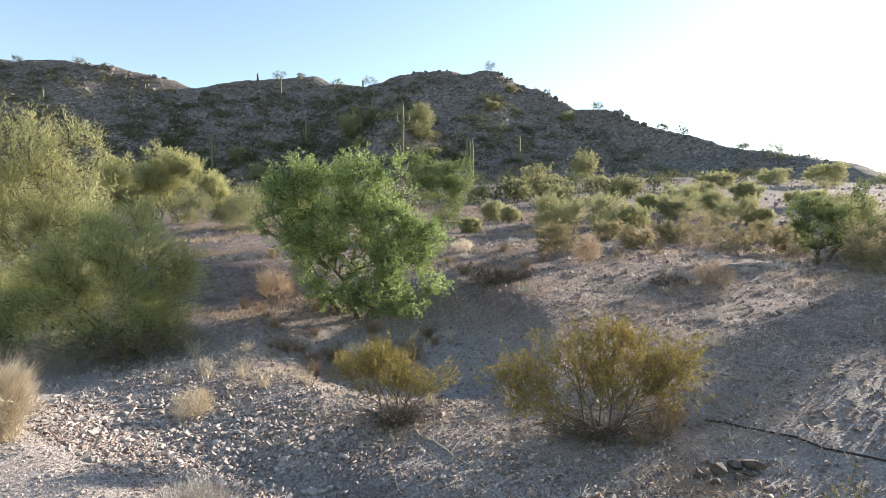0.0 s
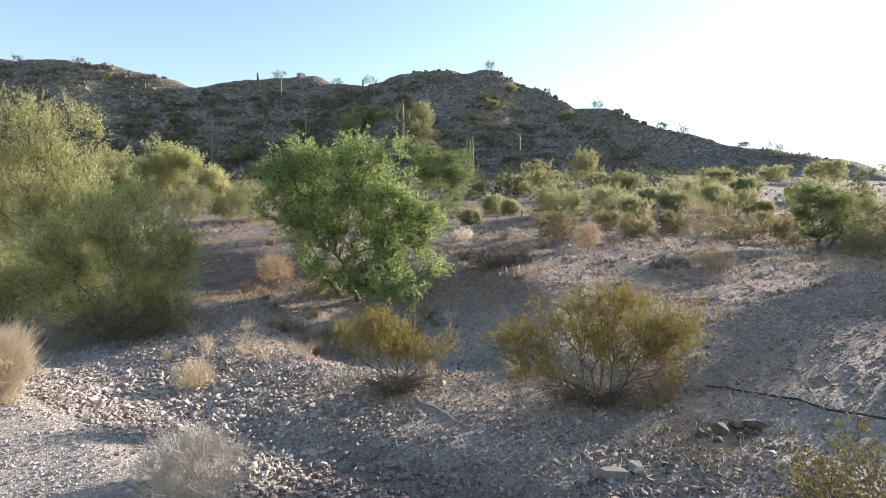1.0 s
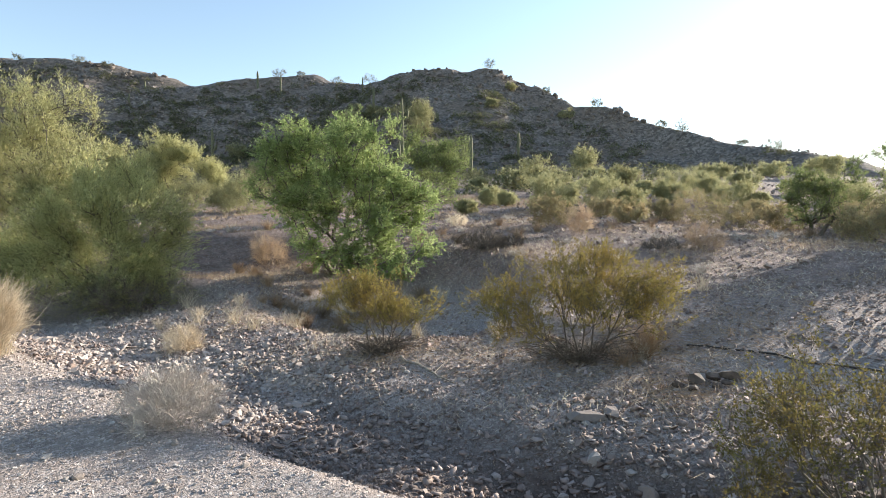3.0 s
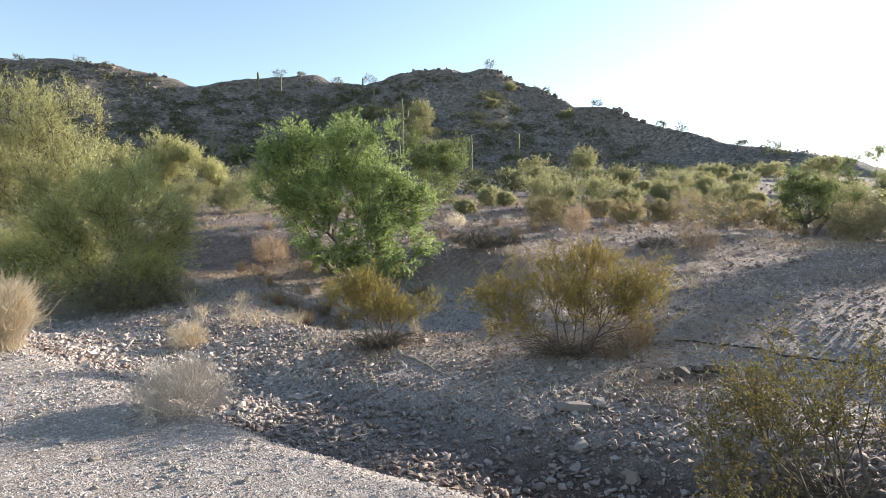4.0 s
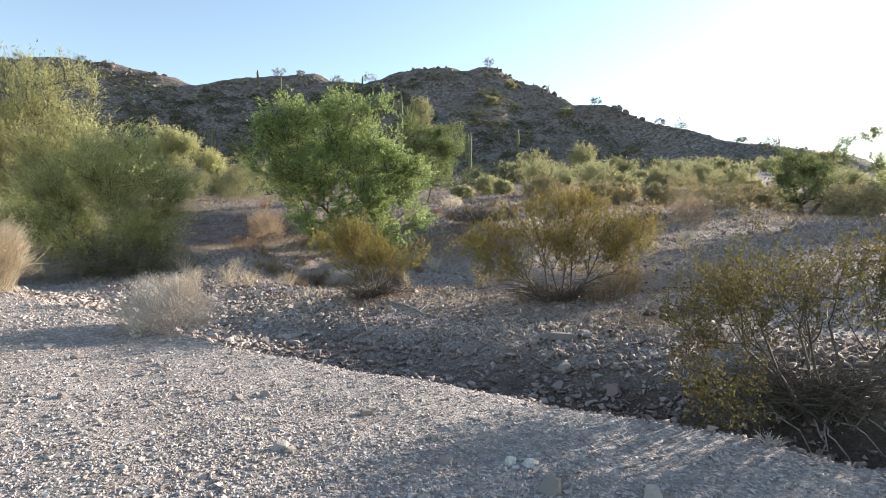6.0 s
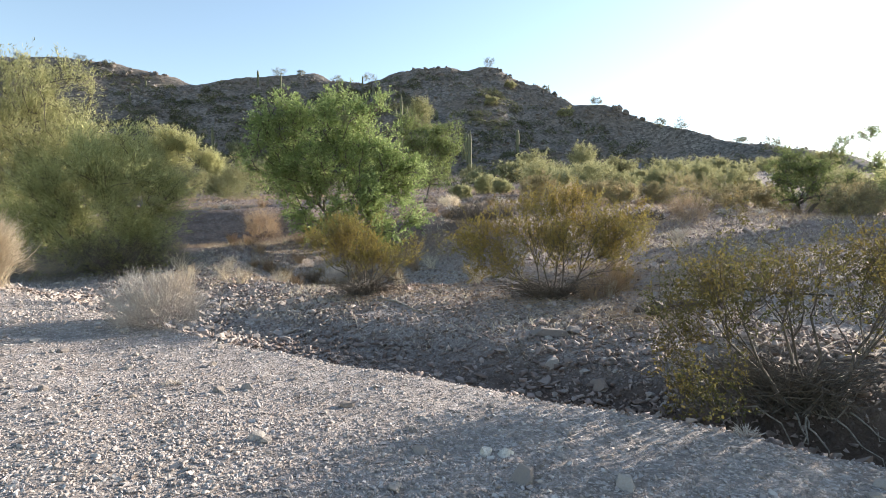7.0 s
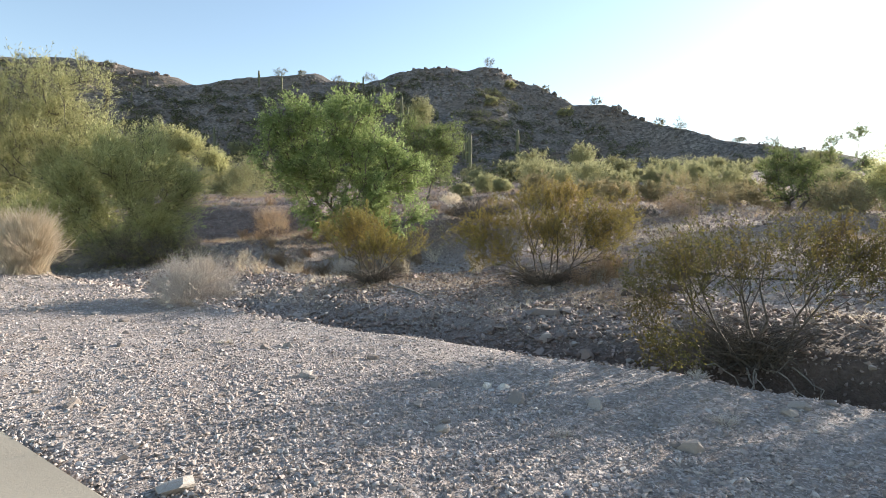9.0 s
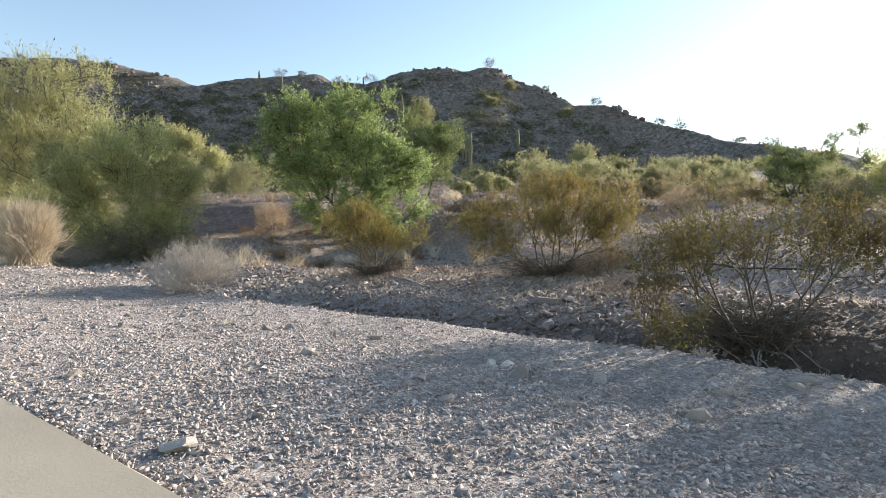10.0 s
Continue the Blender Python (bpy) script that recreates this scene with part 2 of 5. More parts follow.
IRONWOOD = leaf_material("ironwood_leaf", (0.125, 0.178, 0.064), (0.43, 0.485, 0.215), 0.5, (0.195, 0.25, 0.092))
PALO_VERDE = leaf_material("palo_verde_twig", (0.33, 0.33, 0.155), (0.66, 0.64, 0.35), 0.66, (0.46, 0.445, 0.22))
PALO_GREEN = leaf_material("palo_verde_green_twig", (0.29, 0.295, 0.13), (0.61, 0.60, 0.29), 0.66, (0.40, 0.395, 0.175))
SAGE = leaf_material("grey_green_leaf", (0.21, 0.215, 0.112), (0.46, 0.445, 0.255), 0.46, (0.30, 0.285, 0.15))
GOLD = leaf_material("golden_leaf", (0.23, 0.18, 0.10), (0.40, 0.33, 0.19), 0.4, (0.27, 0.245, 0.14))
SCRUB = leaf_material("hill_scrub_leaf", (0.095, 0.10, 0.056), (0.21, 0.21, 0.122), 0.32)
CREST_LEAF = leaf_material("crest_bush_leaf", (0.13, 0.135, 0.09), (0.34, 0.33, 0.235), 0.45)
STRAW = leaf_material("straw", (0.48, 0.415, 0.315), (0.82, 0.74, 0.61), 0.4, (0.56, 0.475, 0.36))
ASH = leaf_material("ashen_twig", (0.48, 0.435, 0.39), (0.70, 0.65, 0.595), 0.3, (0.55, 0.48, 0.415))
RUST = leaf_material("rusty_dry_grass", (0.25, 0.17, 0.115), (0.50, 0.38, 0.26), 0.35, (0.42, 0.33, 0.235))
BARK = bark_material("dark_bark", (0.045, 0.035, 0.028), (0.17, 0.14, 0.11))
GREY_BARK = bark_material("grey_bark", (0.10, 0.085, 0.07), (0.32, 0.28, 0.23))
STEM_BARK = bark_material("brown_stem", (0.032, 0.025, 0.019), (0.145, 0.118, 0.093))
GREEN_BARK = bark_material("green_bark", (0.09, 0.08, 0.035), (0.20, 0.19, 0.08))
CACTUS = bark_material("cactus_skin", (0.075, 0.08, 0.045), (0.155, 0.155, 0.09), 6.0)
CLOD = bark_material("dark_earth", (0.042, 0.031, 0.024), (0.12, 0.088, 0.068), 14.0)
RUBBER = bark_material("black_rubber", (0.012, 0.011, 0.010), (0.04, 0.036, 0.032), 20.0)

# ---- terrain: a heightfield in plan ----
def lattice(ix, iy, seed):
    h = (ix.astype(np.int64) * 374761393 + iy.astype(np.int64) * 668265263 + seed * 974634777) & 0x7FFFFFFF
    h = ((h ^ (h >> 13)) * 1274126177) & 0x7FFFFFFF
    h = (h ^ (h >> 16)) & 0xFFFF
    return h / 32767.5 - 1.0


def soft_noise(x, y, seed):
    """Smooth noise from -1 to 1, with cells one unit wide."""
    x, y = np.asarray(x, float), np.asarray(y, float)
    ix, iy = np.floor(x), np.floor(y)
    fx, fy = x - ix, y - iy
    fx, fy = fx * fx * (3 - 2 * fx), fy * fy * (3 - 2 * fy)
    a, b = lattice(ix, iy, seed), lattice(ix + 1, iy, seed)
    c, d = lattice(ix, iy + 1, seed), lattice(ix + 1, iy + 1, seed)
    return (a * (1 - fx) + b * fx) * (1 - fy) + (c * (1 - fx) + d * fx) * fy


def fractal(x, y, seed, octaves=4):
    total, gain = 0.0, 0.5
    for k in range(octaves):
        total = total + gain * soft_noise(x * 2 ** k + 17.3 * k, y * 2 ** k - 9.1 * k, seed + k)
        gain *= 0.5
    return total


def ramp(v, lo, hi):
    t = np.clip((np.asarray(v, float) - lo) / (hi - lo), 0, 1)
    return t * t * (3 - 2 * t)


# the hill's crest, from west to east: plan x, plan y, height
CREST = [(-420, 240, 20), (-260, 190, 38), (-187, 181.5, 56.1), (-129.8, 165, 58.2), (-114.4, 163.9, 57.8), (-100.1, 166.1, 57.7), (-92.4, 168.3, 55.5),
         (-77, 171.6, 52.3), (-64, 178, 55.9), (-52, 182, 57.9), (-42, 183, 58.9), (-36, 182, 56.7), (-25, 178, 54.5), (-14, 174, 56.5),
         (-7.5, 172, 57.2), (6, 172, 57.0), (17, 172, 57.1), (24, 172, 53.0), (32, 167, 48.5), (38, 160, 42.8), (45, 154, 41.5),
         (53, 148, 36.2), (60, 141, 31.8), (71, 128, 24.6), (81, 118, 19.8), (96, 108, 15.5), (125, 95, 11.5), (190, 80, 8.0)]
CREST_X, CREST_Y, CREST_Z = (np.array(c, float) for c in zip(*CREST))


def apron(x, y):
    """The gravel flat, the wash and the long slope up to the hill's foot, without small relief."""
    s, n = 0.84 * x - 0.54 * y, 0.54 * x + 0.84 * y
    wander = 0.12 * soft_noise(s * 0.9, n * 0.2, 3)
    lip = n + 0.7 * wander - np.interp(s, [-12, -8, -5, -3.5, -1.85, -0.7, 0.2, 0.8, 2, 5], [0.1, 0.05, 0, -0.12, 0.08, 0.18, 0.28, 0.24, 0.15, 0.1])
    n = n + 0.16 * np.sin(0.8 * s + 1.0) + wander
    tilt = -0.055 * (np.clip(s, -110, 60) + 1)
    near = np.interp(lip, [-60, 0, 2.4, 3.05, 3.3, 3.55, 3.85], [-1.6, -0.03, -0.02, 0.03, -0.06, -0.34, -0.45])
    gentle = np.interp(lip, [-60, 0, 2.2, 2.9, 4.7, 5.1], [-1.6, -0.03, 0.02, 0.05, -0.43, -0.45])
    near = near + (gentle - near) * ramp(-s, 4.2, 6.2)
    shift = np.interp(s, [-11, -8, -4, -1.5, 0.2, 1.2, 4, 9], [0.5, 0.3, 0.0, 0.0, -0.3, -0.5, -0.5, -0.3])
    far = np.interp(n - shift, [4.4, 4.75, 5.1, 5.4, 6, 7, 8, 12, 16, 20, 26, 60, 110, 400],
                    [0, 0.03, 0.14, 0.31, 0.42, 0.57, 0.68, 1.29, 1.88, 2.6, 3.3, 8.3, 15.5, 40])
    west = np.interp(n, [4.3, 5.1, 7.7, 9, 12], [0, 0.08, 0.49, 0.72, 1.29]) - np.interp(n - shift, [4.4, 4.75, 5.1, 5.4, 6, 7, 8, 12], [0, 0.03, 0.14, 0.31, 0.42, 0.57, 0.68, 1.29])
    z = tilt + near + far + west * (1 - ramp(s, -7.5, -4.5))
    z = z + 0.27 * ramp(n, 4.42, 4.72) * ramp(s, -0.4, 0.4) * (1 - ramp(n, 5.5, 7.5))
    z = z - 0.09 * np.clip(s + 8, 0, 30) * ramp(n, 10, 30)
    z = z - 0.48 * ramp(s, -2.2, 0.6) * ramp(lip, 3.35, 3.7) * (1 - ramp(n, 4.4, 4.72))
    across = -0.573 * (x + 1.42) - 0.819 * (y - 1.27)
    z = z - 0.07 * ramp(across, 0.0, 0.05) * (1 - ramp(across, 2.4, 2.45))
    inside = np.hypot((x + 0.3) / np.where(x < -0.3, 4.6, 2.7), (y - 12.6) / 4.7)
    z = z + (1.0 * ramp(inside, 0.5, 1.05) - 0.8) * ramp(n, 7, 9.5) * (1 - ramp(n, 22, 40))
    z = z + (0.8 * ramp(y, 17.0, 19.2) - 0.33 * ramp(y, 13.5, 16.5)) * ramp(-x, 2.5, 4.5) * (1 - ramp(y, 24, 34)) * (1 - ramp(-x, 12, 18))
    return z


def height(x, y, fine=1.0):
    x, y = np.asarray(x, float), np.asarray(y, float)
    base = apron(x, y)
    yc, zc = np.interp(x, CREST_X, CREST_Y), np.interp(x, CREST_X, CREST_Z)
    rise = np.maximum(zc - apron(x, yc), 1.0)
    d = yc - y
    broad = np.maximum(sum(np.interp(x + k, CREST_X, CREST_Z) for k in (-16, -10, -5, 0, 5, 10, 16)) / 7 - apron(x, yc), 1.0)
    reach = np.maximum(1.75 * rise, 25)
    front = np.clip(1 - d / reach, 0, 1)
    w = np.where(d >= 0, front ** 1.25, np.clip(1 + np.minimum(d + 4, 0) / (2.4 * rise), 0, 1))
    rib = fractal(x / 26, y / 40, 21, 4)
    z = base + (broad + (rise - broad) * w ** 3) * w + np.where(d >= 0, 1, 0.5) * rib * 5.0 * np.clip(w * (1 - w) * 4, 0, 1)
    z = z - np.where(d < 0, 0.35 * np.minimum(-d, 120) * np.clip(-d / 60, 0, 1) * 0.5, 0)
    z = z + 9.0 * np.exp(-(x + 12.5) ** 2 / 90 - (y - 126) ** 2 / 150) + 2.0 * np.exp(-((x + 13) ** 2 + (y - 139) ** 2) / 90)
    z = z + np.where(d < 0, np.clip(np.minimum(-d, 8 + d), 0, 4) * (zc / yc - 0.13), 0)
    rough = ramp(np.hypot(x, y), 6, 60)
    z = z + fine * (0.9 * fractal(x / 7, y / 7, 41, 4) * rough * (0.35 + 1.0 * w))
    z = z + fine * 0.4 * fractal(x / 2.6, y / 2.6, 51, 2) * np.clip(3 * w, 0, 1) * rough * (1 - 0.75 * ramp(x, 30, 60))
    n = 0.54 * x + 0.84 * y
    z = z + fine * (0.05 + 0.05 * ramp(n, 5, 9)) * fractal(x / 1.6, y / 1.6, 61, 3) * (1 - 0.5 * ramp(n, 20, 60))
    z = z + fine * 0.02 * fractal(x / 0.35, y / 0.35, 81, 3)
    return z


# ---- builders ----
def mesh_of(name, verts, faces, material, smooth=False):
    """A mesh from arrays; faces are equal-sided rows, or a list of such arrays."""
    me = bpy.data.meshes.new(name)
    groups = faces if isinstance(faces, list) else [faces]
    groups = [np.asarray(g, np.int64) for g in groups if len(g)]
    loops = np.concatenate([g.ravel() for g in groups])
    sizes = np.concatenate([np.full(len(g), g.shape[1]) for g in groups])
    starts = np.concatenate([[0], np.cumsum(sizes)[:-1]])
    verts = np.asarray(verts, np.float32)
    me.vertices.add(len(verts))
    me.vertices.foreach_set("co", verts.ravel())
    me.loops.add(len(loops))
    me.loops.foreach_set("vertex_index", loops.astype(np.int32))
    me.polygons.add(len(sizes))
    me.polygons.foreach_set("loop_start", starts.astype(np.int32))
    me.polygons.foreach_set("use_smooth", np.broadcast_to(np.asarray(smooth, bool), (len(sizes),)))
    me.materials.append(material)
    me.update(calc_edges=True)
    return me


def part(name, me, parent, label=""):
    ob = new(name, me)
    ob.parent = parent
    return tagged(ob, label)


def thing(name, x, y, label, category, group="", z=None, turn=0.0, sink=0.0):
    ob = new(name)
    ob.empty_display_size = 0.1
    ob.matrix_basis = pose(x, y, float(height(x, y)) - sink if z is None else z, 0, 0, turn)
    return tagged(ob, label, category, group)


def unit(v):
    return v / np.maximum(np.linalg.norm(v, axis=-1, keepdims=True), 1e-9)


def tubes(paths, sides=5):
    """Tapered tubes along paths of (points, radii). Returns verts and quads."""
    verts, quads, at = [], [], 0
    ring = np.arange(sides)
    ang = ring * 2 * np.pi / sides
    for pts, radii in paths:
        pts = np.asarray(pts, float)
        t = unit(np.gradient(pts, axis=0))
        ref = np.array([0.0, 0.0, 1.0]) if abs(t[0][2]) < 0.9 else np.array([1.0, 0.0, 0.0])
        u = unit(np.cross(t, ref))
        w = np.cross(t, u)
        r = np.asarray(radii, float)[:, None, None]
        verts.append((pts[:, None] + r * (np.cos(ang)[None, :, None] * u[:, None] + np.sin(ang)[None, :, None] * w[:, None])).reshape(-1, 3))
        for k in range(len(pts) - 1):
            a = at + k * sides
            quads.append(np.stack([a + ring, a + (ring + 1) % sides, a + sides + (ring + 1) % sides, a + sides + ring], 1))
        at += len(pts) * sides
    return np.concatenate(verts), np.concatenate(quads)


def blades(rng, p, d, length, width):
    """Small leaves at p along d: rhombs, or pointed slips where they are long."""
    n = len(p)
    length, width = np.broadcast_to(length, (n,))[:, None], np.broadcast_to(width, (n,))[:, None]
    side = unit(np.cross(d, rng.normal(size=(n, 3)))) * width * 0.5
    if float(np.mean(length)) > 0.04:
        v = np.stack([p - side, p + side, p + d * length], 1).reshape(-1, 3)
        return v, np.arange(3 * n).reshape(n, 3)
    bend = rng.normal(size=(n, 3)) * length * 0.08
    mid = p + d * length * 0.5 + bend
    v = np.stack([p, mid + side, p + d * length, mid - side], 1).reshape(-1, 3)
    return v, np.arange(4 * n).reshape(n, 4)


def curve_to(rng, a, b, lift, wiggle, steps=6):
    """A slightly crooked, arching path from a to b."""
    t = np.linspace(0, 1, steps)[:, None]
    dist = np.linalg.norm(b - a)
    mid = a * 0.45 + b * 0.55 + np.array([0, 0, lift * dist])
    p = (1 - t) ** 2 * a + 2 * t * (1 - t) * mid + t * t * b
    p[1:-1] += rng.normal(size=(steps - 2, 3)) * wiggle * dist
    return p


def crown_points(rng, lobes, count, shell=2.2, lumps=0.9):
    """Places for leaf clumps inside a union of ellipsoids (cx, cy, cz, rx, ry, rz), gathered into uneven sprays with gaps between them."""
    lobes = np.array(lobes, float)
    weight = lobes[:, 3] * lobes[:, 4] * lobes[:, 5]
    many = int(count * 2.3)
    pick = rng.choice(len(lobes), many, p=weight / weight.sum())
    d = unit(rng.normal(size=(many, 3)))
    c = lobes[pick, :3] + d * lobes[pick, 3:] * rng.random((many, 1)) ** (1 / shell)
    size = float(np.ptp(c, axis=0).max())
    waves = unit(rng.normal(size=(6, 3))) * (2 * np.pi / (size * rng.uniform(0.16, 0.34, (6, 1))))
    f = np.sin(c @ waves.T + rng.random(6) * 6.28).mean(1)
    c = c[np.argsort(-(lumps * f + rng.normal(size=many) * 0.25))[:count]]
    c[:, 2] = np.abs(c[:, 2] - 0.03) + 0.03
    return c


def skeleton_limbs(rng, roots, clumps, radius, lift=0.12, wiggle=0.035, steps=4, thin=0.12, straight=0.35):
    """Limbs from the roots to every clump, each one leaving the limb that is nearest to it."""
    order = np.argsort(np.linalg.norm(clumps - roots.mean(0), axis=1))
    pts = [np.array(r) for r in roots]
    rad = [radius] * len(roots)
    dist0 = [0.0] * len(roots)
    paths = []
    top = np.linalg.norm(clumps - roots.mean(0), axis=1).max()
    for k in order:
        c = clumps[k]
        arr = np.array(pts)
        gap = np.linalg.norm(arr - c, axis=1)
        j = int(np.argmin(gap + straight * np.array(dist0)))
        a, r0 = arr[j], rad[j]
        if gap[j] < 1e-4:
            continue
        r0 = max(r0 * 0.8, radius * thin)
        p = curve_to(rng, a, c, lift, wiggle, steps)
        r1 = max(r0 * (1 - 0.75 * min(gap[j] / (0.5 * top), 1)), radius * thin * 0.6)
        rr = np.linspace(r0, r1, steps)
        paths.append((p, rr))
        seg = np.linalg.norm(np.diff(p, axis=0), axis=1).cumsum()
        for q in range(1, steps):
            pts.append(p[q]), rad.append(rr[q]), dist0.append(dist0[j] + seg[q - 1])
    return paths


def twig_paths(rng, clumps, centre, per, length, outward, rise, radius, spread_r):
    """Fine twigs round each clump. Returns paths and the straight lines (start, direction, length)."""
    n = len(clumps) * per
    c = np.repeat(clumps, per, axis=0)
    p = c + rng.normal(size=(n, 3)) * spread_r * 0.5
    d = unit(unit(c - centre) * outward + rng.normal(size=(n, 3)) * 0.75 + np.array([0, 0, rise]))
    ln = length * rng.uniform(0.5, 1.2, n)
    p[:, 2] = np.maximum(p[:, 2], 0.02)
    paths = []
    for k in range(n):
        b = p[k] + d[k] * ln[k]
        paths.append((np.array([c[k] * 0.6 + p[k] * 0.4, b]), (radius, radius * 0.4)))
    return paths, p, d, ln


def plant(rng, lobes, clumps, roots, radius, twig, leaf, shell=2.2, lift=0.12, wiggle=0.035, straight=0.35, lumps=0.9):
    """Limb paths, twig paths and leaf arrays of a bush or tree.
    twig: per clump, length, outward, rise, radius, scatter; leaf: per twig, length, width, flare."""
    pts = crown_points(rng, lobes, clumps, shell, lumps)
    centre = np.array(lobes, float)[:, :3].mean(0) * np.array([1, 1, 0.6])
    limbs = skeleton_limbs(rng, roots, pts, radius, lift, wiggle, straight=straight)
    per, length, outward, rise, tr, scatter = twig
    tw, p, d, ln = twig_paths(rng, pts, centre, per, length, outward, rise, tr, scatter)
    per_leaf, ll, lw, flare = leaf
    n = len(p) * per_leaf
    t = rng.random((n, 1)) ** 0.8
    lp = np.repeat(p, per_leaf, 0) + np.repeat(d * ln[:, None], per_leaf, 0) * t + rng.normal(size=(n, 3)) * ll * 0.35
    ld = unit(np.repeat(d, per_leaf, 0) + rng.normal(size=(n, 3)) * flare)
    leaves = blades(rng, lp, ld, ll * rng.uniform(0.6, 1.3, n), lw * rng.uniform(0.7, 1.3, n))
    return limbs, tw, leaves


def plant_thing(name, x, y, label, category, rng, spec, bark, twig_mat, leaf_mat, group="", turn=0.0, sink=0.03, z=None, tree=False, main=6):
    """A bush or tree: its main limbs one by one, the fine twigs and the leaves each as one mass."""
    limbs, tw, leaves = plant(rng, **spec)
    ob = thing(name, x, y, label, category, group, turn=turn, sink=sink, z=z)
    bulk = [float(np.linalg.norm(p[-1] - p[0])) * r[0] for p, r in limbs]
    order = np.argsort(bulk)[::-1]
    for k in order[:main]:
        part("trunk" if tree and k == order[0] else "limb" if tree else "stem", mesh_of("limb", *tubes([limbs[k]], 6), bark, True), ob)
    rest = tubes([limbs[k] for k in order[main:]], 3)
    tagged(part("branchwork", mesh_of("branchwork", *rest, bark, True), ob), kind="stuff")
    fine = spec["twig"][4]
    if fine < 0.003:
        shoots = tubes(tw, 3)
    else:
        a, b = np.array([p[0] for p, q in tw]), np.array([p[-1] for p, q in tw])
        shoots = blades(rng, a, unit(b - a), np.linalg.norm(b - a, axis=1), 2.2 * fine)
    tagged(part("twig_growth", mesh_of("twig_growth", *shoots, twig_mat), ob), kind="stuff")
    tagged(part("crown" if tree else "foliage", mesh_of("leaves", *leaves, leaf_mat), ob), kind="stuff")
    return ob


def base_ring(rng, count, r):
    a = rng.random(count) * 2 * np.pi
    q = r * np.sqrt(rng.random(count))
    return np.stack([q * np.cos(a), q * np.sin(a), np.full(count, -0.05)], 1)


def bush_spec(w, h, clumps, stems=7, leaf=(14, 0.035, 0.014, 0.7), radius=0.02, twig=None):
    """A rounded bush, w wide and h high, leafy to the ground, on many stems from one root."""
    rng = np.random.default_rng(int(1000 * w + 77 * h + clumps))
    lobes = [(0, 0, 0.42 * h, 0.38 * w, 0.38 * w, 0.40 * h), (0, 0, 0.15 * h, 0.40 * w, 0.40 * w, 0.18 * h)]
    for k in range(6):
        a = rng.random() * 6.28
        q = 0.27 * w
        lobes.append((q * math.cos(a), q * math.sin(a), h * rng.uniform(0.25, 0.70), 0.21 * w, 0.21 * w, 0.24 * h))
    return dict(lobes=lobes, clumps=clumps, roots=base_ring(rng, stems, 0.05 * w), radius=radius,
                twig=twig or (5, 0.2 * h, 0.5, 0.9, 0.0035, 0.10 * h), leaf=leaf, wiggle=0.05, shell=2.8)


def rock_shape(rng, count=13, flat=0.6):
    """An angular stone about one unit across: the hull of a few points."""
    p = unit(rng.normal(size=(count, 3))) * rng.uniform(0.42, 0.55, (count, 1))
    p[:, 2] *= flat
    p[:, 1] *= rng.uniform(0.65, 1)
    bm = bmesh.new()
    for q in p:
        bm.verts.new(q)
    made = bmesh.ops.convex_hull(bm, input=bm.verts)
    bmesh.ops.delete(bm, geom=[v for v in bm.verts if not v.link_faces], context="VERTS")
    bm.verts.index_update()
    v = np.array([q.co[:] for q in bm.verts])
    f = np.array([[q.index for q in face.verts] for face in bm.faces])
    bm.free()
    return v, f


ROCK_RNG = np.random.default_rng(5)
ROCKS = [rock_shape(ROCK_RNG, 8 if k % 2 else 7, 0.5 + 0.06 * (k % 6)) for k in range(12)]


SLABS = [rock_shape(ROCK_RNG, 10, 0.3 + 0.04 * (k % 4)) for k in range(8)]
COBBLES = [rock_shape(ROCK_RNG, 9, 0.42 + 0.06 * (k % 5)) for k in range(10)]
FAR_ROCKS = [rock_shape(ROCK_RNG, 6, 0.7 + 0.05 * (k % 4)) for k in range(8)]


def scattered_stones(rng, x, y, size, sink=0.12, shapes=ROCKS):
    """Verts, faces and which faces are smooth, with a stone at each place."""
    verts, faces, at, soft = [], [], 0, []
    z = height(x, y)
    kind = rng.integers(0, len(shapes), len(x))
    for k, (v, f) in enumerate(shapes):
        sel = np.flatnonzero(kind == k)
        if not len(sel):
            continue
        a = rng.random(len(sel)) * 2 * np.pi
        tip = rng.normal(size=(len(sel), 2)) * 0.25
        ca, sa = np.cos(a), np.sin(a)
        s = size[sel]
        px = (v[None, :, 0] * ca[:, None] - v[None, :, 1] * sa[:, None]) * s[:, None]
        py = (v[None, :, 0] * sa[:, None] + v[None, :, 1] * ca[:, None]) * s[:, None]
        pz = v[None, :, 2] * s[:, None] + px * tip[:, :1] + py * tip[:, 1:]
        lift = (0.5 - (sink if np.isscalar(sink) else sink[sel])) * s * 0.6
        verts.append(np.stack([px + x[sel][:, None], py + y[sel][:, None], pz + (z[sel] + lift)[:, None]], 2).reshape(-1, 3))
        faces.append((f[None] + (at + np.arange(len(sel)) * len(v))[:, None, None]).reshape(-1, 3))
        soft.append(np.full(len(sel) * len(f), k % 3 < 2 and shapes is not FAR_ROCKS))
        at += len(sel) * len(v)
    return np.concatenate(verts), np.concatenate(faces), np.concatenate(soft)

# ---- the ground: one sheet to the horizon, finest round the wash ----
def spacing(lo, hi, centre, fine, grow, cap, cap_to):
    """Grid lines that are fine near the centre and wider away from it."""
    out = [centre]
    for sign, end in ((1, hi), (-1, lo)):
        p, line = centre, []
        while sign * (end - p) > 0:
            d = abs(p - centre)
            step = max(fine, grow * d)
            step = min(step, cap) if d < cap_to else max(cap, 0.16 * d)
            p += sign * step
            line.append(p)
        out = out + line if sign > 0 else line[::-1] + out
    return np.array(out)


